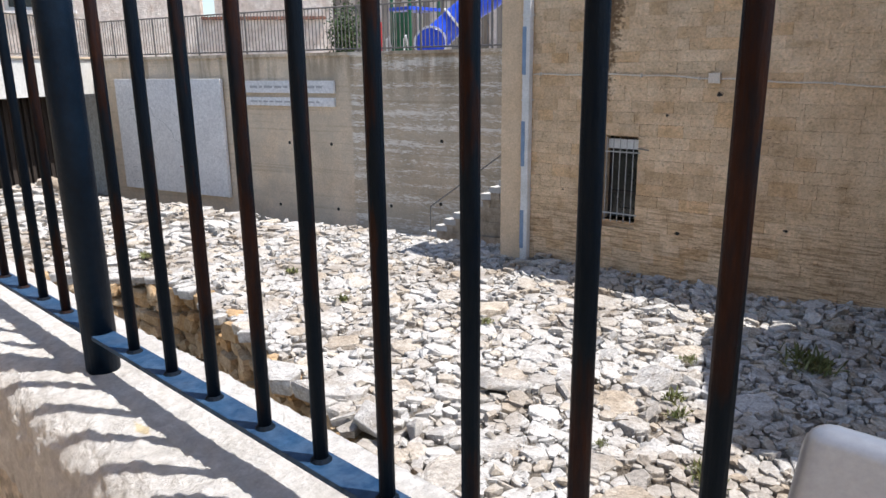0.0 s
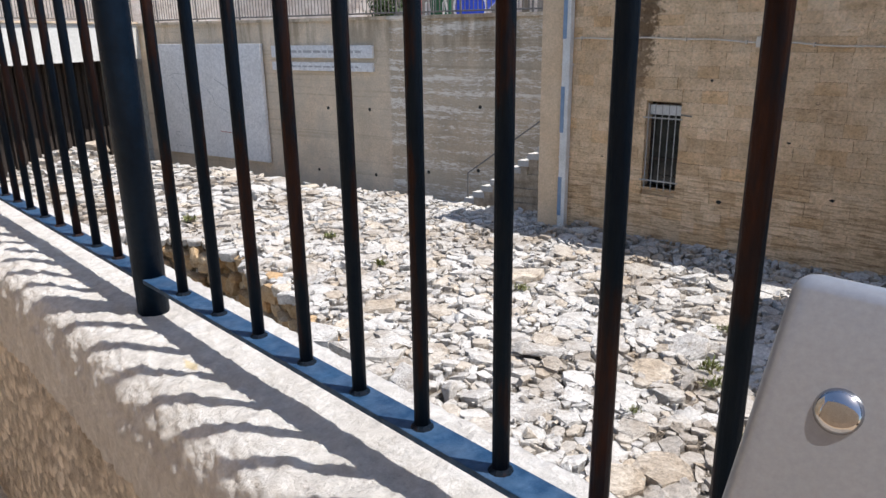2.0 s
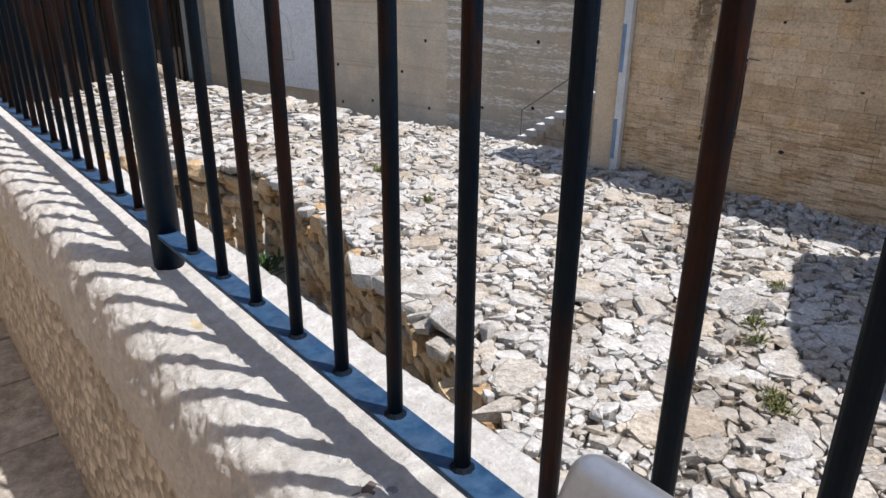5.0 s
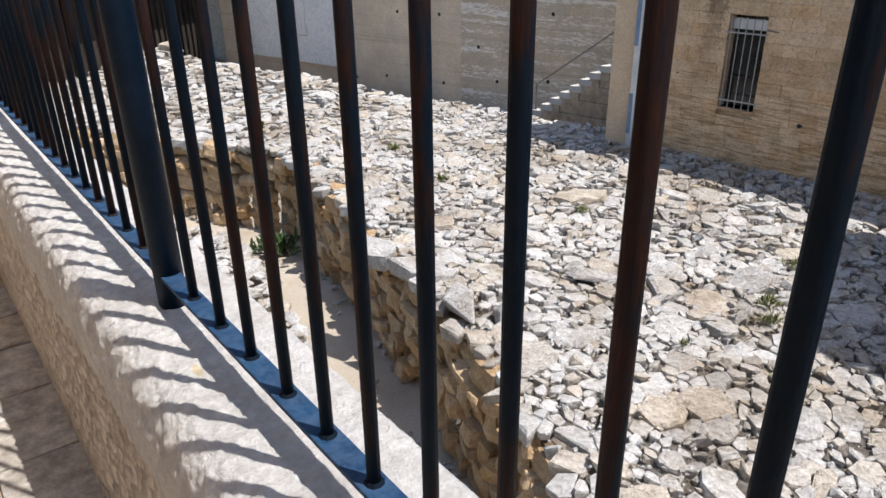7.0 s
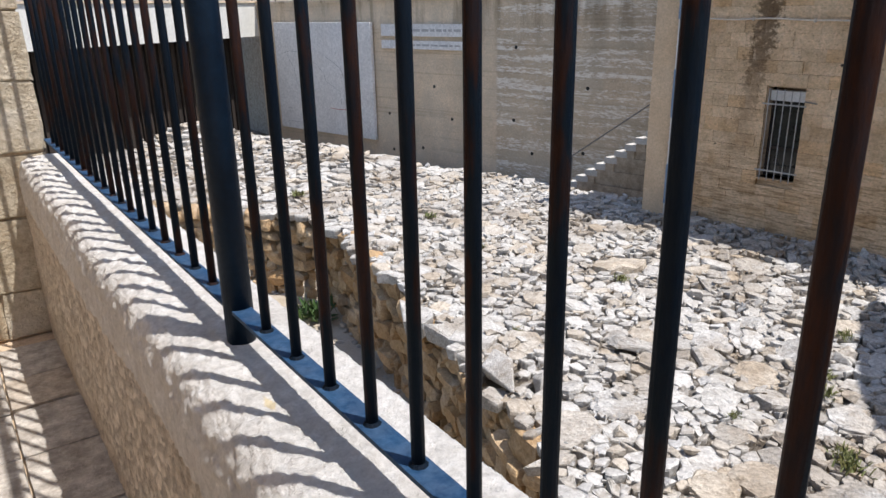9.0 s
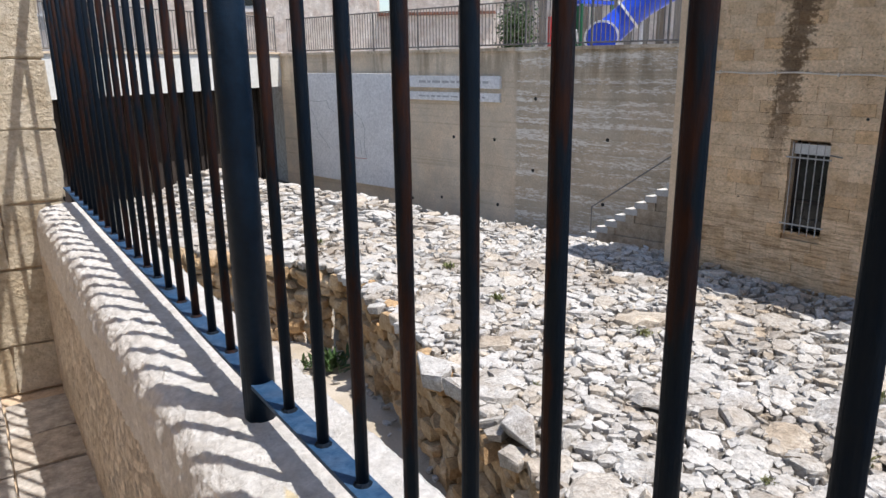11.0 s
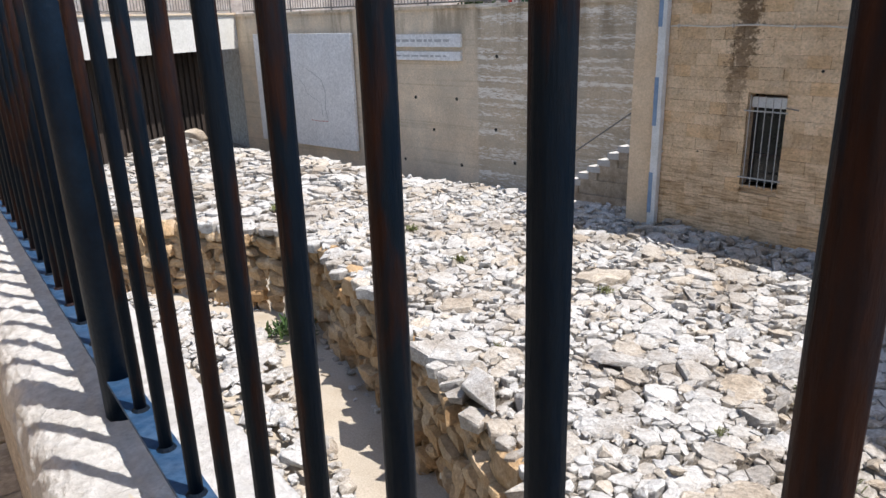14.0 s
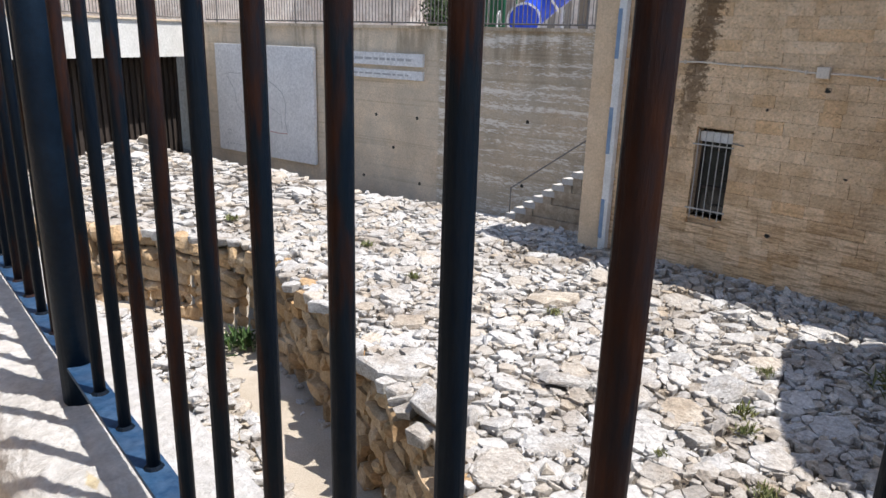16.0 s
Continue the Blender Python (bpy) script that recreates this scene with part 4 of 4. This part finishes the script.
    for x, y, r, tilt, slab in seeds:
        if not slab:
            continue
        sides = rng.choice((4, 5, 5, 6, 7))
        turn, long = rng.uniform(0, math.tau), rng.uniform(1.0, 1.6)
        poly = []
        for k in range(sides):
            a = math.tau * (k + rng.uniform(-0.3, 0.3)) / sides
            px, py = math.cos(a) * 1.36 * r * long, math.sin(a) * 1.36 * r / long ** 0.6
            poly.append((px * math.cos(turn) - py * math.sin(turn), px * math.sin(turn) + py * math.cos(turn)))
        for qx, qy, qr, _, _ in near_cells(x, y, 3 if r > 0.15 else 2):
            dx, dy = qx - x, qy - y
            dd = dx * dx + dy * dy
            if 0 < dd < (2.2 * (r + qr)) ** 2 and len(poly) > 2:
                poly = clip_cell(poly, dx, dy, max(0.25 * dd, (dd + r * r - qr * qr) / 2))
        made = broken_slab(rng, poly, r, tilt) if len(poly) > 2 else None
        if made:
            lift = rng.uniform(-0.02, 0.03) + 0.07 * r
            slabs.append((made[0], made[1], (x, y, ground_z(x, y) + lift), r))
    order = sorted(range(len(slabs)), key=lambda i: math.hypot(slabs[i][2][0] - 4.4, slabs[i][2][1] - 3.2) - slabs[i][3] * 6)
    pick = set(order[:290])
    for i in sorted(pick):
        me = bpy.data.meshes.new("stone")
        me.from_pydata(slabs[i][0], [], slabs[i][1])
        me.materials.append(M_RUBBLE)
        ob = new("stone", me)
        ob.location = slabs[i][2]
        tagged(ob, "flat broken pale limestone rubble stone on the excavation ground", "stone", group="rubble stones")
    for k, m, x, y in loose:
        ob = new("stone", variants[k])
        ob.matrix_world = m
        tagged(ob, "thick broken limestone block lying on the rubble", "stone", group="rubble stones")
    join_stones("rubble", [t[:3] for i, t in enumerate(slabs) if i not in pick], M_RUBBLE_ISLE, "dense bed of flat broken pale limestone rubble", "rubble")
    small = []
    for _ in range(15000):
        x, y, lo = region(True)
        r = rng.uniform(0.016, 0.04)
        if free(x, y, r, 0.75):
            seed(x, y, r, 0, False)
            small.append((rng.randrange(len(chips)), pose(x, y, ground_z(x, y) + rng.uniform(-0.01, 0.03), rng.gauss(0, 25), rng.gauss(0, 25), rng.uniform(0, 360)) @ Matrix.Diagonal((r * 2.4, r * 2.3, r * 2.2, 1))))
    for _ in range(420):
        x, y, lo = region(False)
        r = rng.uniform(0.05, 0.11)
        small.append((rng.randrange(len(chips)), pose(x, y, ground_z(x, y) + 0.045, rng.gauss(0, 14), rng.gauss(0, 14), rng.uniform(0, 360)) @ Matrix.Diagonal((r * 2.4, r * 2.2, r * 1.9, 1))))
    heap("gravel", chips, small, M_RUBBLE_ISLE, "small limestone chips between the rubble stones", "gravel")
    # stones on the trench floor, away from the sandy path
    floor = []
    for _ in range(5200):
        y = rng.uniform(-1, 17)
        x = rng.uniform(0.3, max(0.4, edge_x(y) - 0.15))
        d = edge_x(y) - x
        if 0.25 < d < 1.15 and rng.random() < 0.93:
            continue
        r = rng.uniform(0.035, 0.09) * rng.choice((1, 1, 1, 1.6, 2.4)) if d > 1.15 else rng.uniform(0.03, 0.09)
        z = TRENCH_Z + (0.5 if d > 1.7 else 0.28 if d > 1.3 else 0.0) + rng.uniform(-0.05, 0.06)
        floor.append((rng.randrange(len(variants)), pose(x, y, z, rng.gauss(0, 9), rng.gauss(0, 9), rng.uniform(0, 360)) @ Matrix.Diagonal((r * 2.4, r * 2.2, r * 2.0, 1))))
    heap("floor_stones", variants, floor, M_RUBBLE_ISLE, "loose pale stones on the trench floor", "stones")


scatter_rubble()


# ---------------------------------------------------------------- trench masonry
def block_variants(count, seed, mat):
    """Rough rounded wall stones, about 1 x 1 x 1."""
    rng = random.Random(seed)
    out = []
    for _ in range(count):
        bm = bmesh.new()
        bmesh.ops.create_cube(bm, size=1.0)
        bmesh.ops.subdivide_edges(bm, edges=bm.edges, cuts=2, use_grid_fill=True)
        sx, sz, off = rng.uniform(-0.22, 0.22), rng.uniform(-0.22, 0.22), rng.uniform(0, 90)
        for v in bm.verts:
            ball = v.co.normalized() * 0.60
            v.co = v.co.lerp(ball, rng.uniform(0.45, 0.62)) * (1.0 + 0.30 * n3(v.co.x * 1.6 + off, v.co.y * 1.6, v.co.z * 1.6))
            v.co.z += sx * v.co.x
            v.co.x += sz * v.co.z
        me = bpy.data.meshes.new("stone")
        bm.to_mesh(me)
        bm.free()
        me.materials.append(mat)
        out.append(me)
    return out


def build_trench_wall():
    rng = random.Random(5)
    pts = [Vector((edge_x(y), y, 0)) for y in np.arange(-1.5, 18.01, 0.1)]
    s = [0.0]
    for a, b in zip(pts, pts[1:]):
        s.append(s[-1] + (b - a).length)
    core = bmesh.new()
    rows = []
    for i in range(0, len(pts), 3):
        p = pts[i]
        d = (pts[min(i + 3, len(pts) - 1)] - pts[max(i - 3, 0)]).normalized()
        nrm = Vector((d.y, -d.x, 0))
        q = p + nrm * 0.05
        rows.append([core.verts.new((q.x, q.y, TRENCH_Z - 0.3)), core.verts.new((q.x, q.y, FLOOR_Z - 0.12)), core.verts.new((q.x + nrm.x * 0.4, q.y + nrm.y * 0.4, FLOOR_Z - 0.12))])
    for a, b in zip(rows, rows[1:]):
        for i in range(2):
            core.faces.new((a[i], a[i + 1], b[i + 1], b[i]))
    bmesh.ops.recalc_face_normals(core, faces=core.faces)
    wall = link("wall_trench", core, M_EARTH)
    tagged(wall, "ochre dry-stone trench wall of rough blocks", "wall", kind="structure")
    variants = block_variants(14, 8, M_OCHRE)
    made = []
    z = TRENCH_Z - 0.05
    while z < FLOOR_Z - 0.22:
        h = rng.uniform(0.2, 0.34)
        u = rng.uniform(0, 0.2)
        while u < s[-1] - 0.3:
            w = rng.choice((rng.uniform(0.18, 0.3), rng.uniform(0.28, 0.55)))
            i = min(range(len(s)), key=lambda j: abs(s[j] - u - w / 2))
            p = pts[i]
            d = (pts[min(i + 2, len(pts) - 1)] - pts[max(i - 2, 0)]).normalized()
            yaw = math.degrees(math.atan2(d.y, d.x))
            hh = h * rng.uniform(0.62, 1.2)
            nrm = Vector((d.y, -d.x, 0))
            c = p + nrm * (0.10 + rng.uniform(-0.14, 0.10))
            m = pose(c.x, c.y, z + hh / 2, rng.gauss(0, 7), rng.gauss(0, 9), yaw + rng.gauss(0, 9)) @ Matrix.Diagonal((w * 0.99, 0.36, hh * 1.02, 1))
            made.append((rng.randrange(14), m, c))
            u += w
        z += h * 0.93
    near = sorted(range(len(made)), key=lambda i: (made[i][2] - Vector((4.8, 6.0, made[i][2].z))).length)
    pick = set(near[:300])
    for i in pick:
        ob = new("stone", variants[made[i][0]])
        ob.parent, ob.matrix_world = wall, made[i][1]
    heap("stones", variants, [(k, m) for i, (k, m, c) in enumerate(made) if i not in pick], M_OCHRE, "further ochre wall stones", "stones", wall)


build_trench_wall()


# ---------------------------------------------------------------- facade blocks
def build_blocks():
    rng = random.Random(21)
    variants = []
    for _ in range(16):
        bm = bmesh.new()
        vs = add_box(bm, (0, -0.06, 0), (1, 0.0, 1))
        bmesh.ops.subdivide_edges(bm, edges=bm.edges, cuts=1, use_grid_fill=True)
        for v in bm.verts:
            if v.co.y < -0.03:
                edge = v.co.x in (0.0, 1.0) or v.co.z in (0.0, 1.0)
                v.co.y += rng.uniform(0.001, 0.007) if edge else rng.uniform(-0.007, 0.004)
        me = bpy.data.meshes.new("block")
        bm.to_mesh(me)
        bm.free()
        me.materials.append(M_BLOCK)
        variants.append(me)
    frame_m = fac_at(FAC_END, 0) @ Matrix.Translation((0, 0.062, 0))
    made = []
    z = -3.0
    w0 = (FAC_END - WIN[0]) * FAC_LEN
    w1 = (FAC_END - WIN[1]) * FAC_LEN
    while z < FAC_TOP - 0.05:
        h = rng.choice((0.19, 0.205, 0.215, 0.24))
        u = rng.uniform(-0.3, 0.0)
        while u < 8.5:
            w = rng.uniform(0.24, 0.58)
            a, b = max(u, 0.0), u + w
            spans = [(a, b)]
            if z + h > WIN[2] and z < WIN[3] and b > w0 and a < w1:
                spans = [(a, min(b, w0)), (max(a, w1), b)]
            for p, q in spans:
                if q - p > 0.03:
                    made.append((rng.randrange(16), frame_m @ Matrix.Translation((p + 0.002, 0, z + 0.002)) @ Matrix.Diagonal((q - p - 0.004, rng.uniform(0.85, 1.15), h - 0.004, 1)), p, z))
            u += w
        z += h
    near = sorted(range(len(made)), key=lambda i: (made[i][2] - 2.2) ** 2 + (made[i][3] - 0.0) ** 2)
    pick = set(near[:300])
    for i in pick:
        ob = new("block", variants[made[i][0]])
        ob.parent, ob.matrix_world = facade, made[i][1]
    heap("blocks", variants, [(m[0], m[1]) for i, m in enumerate(made) if i not in pick], M_BLOCK, "further tan facade blocks", "blocks", facade)


build_blocks()


def build_pits():
    """Broken-out holes in the facade: flat patches with the hole's shade as near-black colour."""
    rng = random.Random(77)
    for y, z, r in ((4.08, -1.48, 0.05), (3.52, 0.98, 0.06), (3.05, -0.35, 0.03), (4.4, 0.6, 0.03), (2.3, -1.2, 0.04), (6.4, -0.9, 0.025), (2.7, 0.3, 0.03)):
        bm = bmesh.new()
        ring = [bm.verts.new((math.cos(a) * r * rng.uniform(0.7, 1.3), -0.008, math.sin(a) * r * rng.uniform(0.45, 0.9))) for a in np.linspace(0, math.tau, 11)[:-1]]
        inner = [bm.verts.new((v.co.x * 0.7, -0.003, v.co.z * 0.7)) for v in ring]
        for i in range(10):
            bm.faces.new((ring[i], ring[(i + 1) % 10], inner[(i + 1) % 10], inner[i]))
        bm.faces.new(inner)
        ob = link("wall_hole", bm, M_HOLE_SHADE)
        ob.matrix_world = fac_at(y, z)
        tagged(ob, "flat near-black patch painted as the shade in a broken facade hole", "hole", group="facade holes")


build_pits()


def build_anchor():
    """A grey cement disc with a rusty square stud set in the coping."""
    rng = random.Random(4)
    ob = base("anchor_disc", (-0.052, -0.80, TOP_Z - 0.022))
    bm = bmesh.new()
    c = bm.verts.new((0, 0, 0.024))
    rings = []
    for rr, z in ((0.4, 0.024), (0.75, 0.021), (1.0, 0.015), (1.04, -0.02)):
        rings.append([bm.verts.new((0.040 * rr * math.cos(a) * rng.uniform(0.93, 1.07), 0.042 * rr * math.sin(a) * rng.uniform(0.93, 1.07), z + rng.uniform(-0.002, 0.002))) for a in np.linspace(0, math.tau, 25)[:-1]])
    for i in range(24):
        bm.faces.new((c, rings[0][i], rings[0][(i + 1) % 24]))
    for a, b in zip(rings, rings[1:]):
        for i in range(24):
            bm.faces.new((a[i], b[i], b[(i + 1) % 24], a[(i + 1) % 24]))
    part("disc", bm, M_CEMENT, ob, "rough grey cement disc")
    part("stud", box((-0.010, -0.010, 0.02), (0.010, 0.010, 0.031), 0.003, Matrix.Rotation(radians(20), 4, "Z")), M_RUST, ob, "rusty square steel stud")
    tagged(ob, "grey cement disc with a rusty square stud in the coping", "anchor")


build_anchor()


# ---------------------------------------------------------------- street slabs and pier stones
def rough_slab(seed, mat, name, wave):
    """A unit slab, 0..1, top face at z = 1, with a worn, slightly broken outline."""
    rng = random.Random(seed)
    bm = bmesh.new()
    add_box(bm, (0, 0, 0), (1, 1, 1))
    bmesh.ops.subdivide_edges(bm, edges=bm.edges, cuts=2, use_grid_fill=True)
    for v in bm.verts:
        v.co += Vector((rng.uniform(-wave, wave), rng.uniform(-wave, wave), rng.uniform(-0.1, 0.04) if v.co.z > 0.9 else 0))
    me = bpy.data.meshes.new(name)
    bm.to_mesh(me)
    bm.free()
    me.materials.append(mat)
    return me


def build_street():
    rng = random.Random(3)
    slabs = [rough_slab(40 + k, M_PAVE, "slab", 0.012) for k in range(8)]
    x = FACE_X - 0.012
    for row in range(7):
        w = rng.uniform(0.26, 0.36)
        y = END_Y - rng.uniform(0.0, 0.3)
        while y > -2.4:
            h = rng.uniform(0.30, 0.52)
            ob = new("slab", rng.choice(slabs))
            ob.parent = street
            ob.matrix_world = Matrix.Translation((x - w + 0.006, y - h + 0.006, -0.045)) @ Matrix.Diagonal((w - 0.012, h - 0.012, 0.045 + rng.uniform(-0.004, 0.004), 1))
            y -= h
        x -= w
    stones = [rough_slab(60 + k, M_PIER, "stone", 0.03) for k in range(8)]
    z = -0.02
    while z < 3.6:
        h = rng.uniform(0.24, 0.40)
        x = -0.02
        while x > -1.6:
            w = rng.uniform(0.22, 0.5)
            ob = new("stone", rng.choice(stones))
            ob.parent = pier
            ob.matrix_world = Matrix.Translation((x - w + 0.008, END_Y + 0.02, z + 0.008)) @ Matrix.Rotation(radians(90), 4, "X") @ Matrix.Diagonal((w - 0.012, h - 0.012, 0.032, 1))
            x -= w
        z += h


build_street()


# ---------------------------------------------------------------- the steel information sign
def build_sign():
    u, v = Vector((0.0, -1.0, 0.0)), Vector((0.508, 0.0, 0.861))
    n = u.cross(v).normalized()
    c = Vector((-0.2797, -1.2719, 1.3874))
    m = Matrix.Identity(4)
    for i in range(3):
        m[i][0], m[i][1], m[i][2] = u[i], v[i], n[i]
    m.translation = c
    sign = base("information_sign")
    sign.matrix_world = m
    bm = bmesh.new()
    add_box(bm, (0, -0.145, -0.02), (0.30, 0, 0))
    bmesh.ops.bevel(bm, geom=bm.edges[:], offset=0.0075, segments=5, affect="EDGES", profile=0.5)
    part("plate", bm, M_SIGNFACE, sign, "brushed steel plate with rolled edges", True)
    SX, SY, PX, PY = 0.0368, -0.0920, 0.0220, -0.0912
    for x, y in ((0.0246, -0.040), (0.2754, -0.040), (0.0246, -0.125), (0.2754, -0.125)):
        s = bmesh.new()
        bmesh.ops.create_uvsphere(s, u_segments=24, v_segments=14, radius=0.0070, matrix=Matrix.Translation((x, y, -0.001)) @ Matrix.Diagonal((1, 1, 0.6, 1)))
        part("screw", s, M_CHROME, sign, "domed polished screw", True)
    t = bpy.data.curves.new("writing", "FONT")
    t.body, t.size, t.extrude = "The", 0.0100, 0.0001
    ob = new("writing", t)
    ob.parent, ob.location = sign, (SX, SY, 0.0004)
    t.materials.append(M_INK)
    dep = bpy.context.evaluated_depsgraph_get()
    me = bpy.data.meshes.new_from_object(ob.evaluated_get(dep))
    bpy.data.objects.remove(ob)
    ob = new("writing", me)
    ob.parent, ob.location = sign, (SX, SY, 0.0004)
    part("illegible_word", box((SX + 0.0215, SY, 0.0003), (SX + 0.05, SY + 0.005, 0.0005)), M_INK, sign)
    pin = bmesh.new()
    for k in range(17):
        a, b2 = math.tau * k / 16, math.tau * (k + 1) / 16
        if k == 16:
            break
        q = [pin.verts.new((PX + r * math.cos(w), PY + r * math.sin(w), 0.0006)) for w in (a, b2) for r in (0.0014, 0.0031)]
        pin.faces.new((q[0], q[1], q[3], q[2]))
    q = [pin.verts.new(p) for p in ((PX - 0.0028, PY - 0.0016, 0.0006), (PX + 0.0028, PY - 0.0016, 0.0006), (PX, PY - 0.0056, 0.0006))]
    pin.faces.new(q)
    part("map_pin", pin, M_CYAN, sign, "cyan printed map pin")
    part("printed_line", box((PX + 0.001, PY - 0.0082, 0.0003), (PX + 0.012, PY - 0.0077, 0.0005)), M_GREEN, sign)
    inv = m.inverted()
    arm = [inv @ Vector(p) for p in ((-0.355, -1.455, 1.325), (-0.10, -1.46, 1.20), (-0.012, -1.46, 1.17))]
    part("bracket", tube([p[:] for p in arm], 0.011, 10), M_NAVY, sign, "bracket clamped to a fence bar")
    tagged(sign, "brushed steel information sign with domed screws on the fence", "sign")


build_sign()


def tuft(name, at, size, count, mat, seed, label, category):
    """Blades or small leaves that spread from one root."""
    rng = random.Random(seed)
    vs, fs = [], []
    for _ in range(count):
        a, e = rng.uniform(0, math.tau), rng.uniform(0.3, 1.4)
        d = Vector((math.cos(a) * math.cos(e), math.sin(a) * math.cos(e), math.sin(e)))
        p = Vector(at) + Vector((rng.gauss(0, size * 0.45), rng.gauss(0, size * 0.45), 0))
        s = d.cross(Vector((0, 0, 1))).normalized() * size * rng.uniform(0.04, 0.09)
        ln = size * rng.uniform(0.4, 1.0)
        i = len(vs)
        vs += [p - s, p + s, p + d * ln * 0.6 + s * 0.8, p + d * ln - Vector((0, 0, ln * 0.15)), p + d * ln * 0.6 - s * 0.8]
        fs += [(i, i + 1, i + 2, i + 3, i + 4)]
    me = bpy.data.meshes.new(name)
    me.from_pydata([v[:] for v in vs], [], fs)
    me.materials.append(mat)
    return tagged(new(name, me), label, category, group="weeds" if category == "weed" else "", kind="stuff" if category == "weed" else "")


tuft("fern", (4.9, 10.85, TRENCH_Z + 0.1), 0.42, 160, M_LEAF, 1, "small bright green fern at the foot of the trench wall", "fern")
for k, (x, y, s) in enumerate([(5.75, 1.0, 0.16), (5.9, 1.15, 0.12), (6.8, 1.8, 0.14), (7.2, 2.05, 0.16), (9.35, 1.15, 0.30), (9.2, 1.0, 0.24), (7.75, 5.45, 0.12), (6.05, 13.7, 0.18), (5.2, 5.0, 0.08), (6.9, 8.0, 0.14), (7.4, 10.2, 0.16), (5.6, 2.1, 0.07), (8.4, 2.4, 0.12)]):
    tuft("weed", (x, y, ground_z(x, y) + 0.03), s, 70, M_WEED, 20 + k, "small green and dry weed among the rubble", "weed")
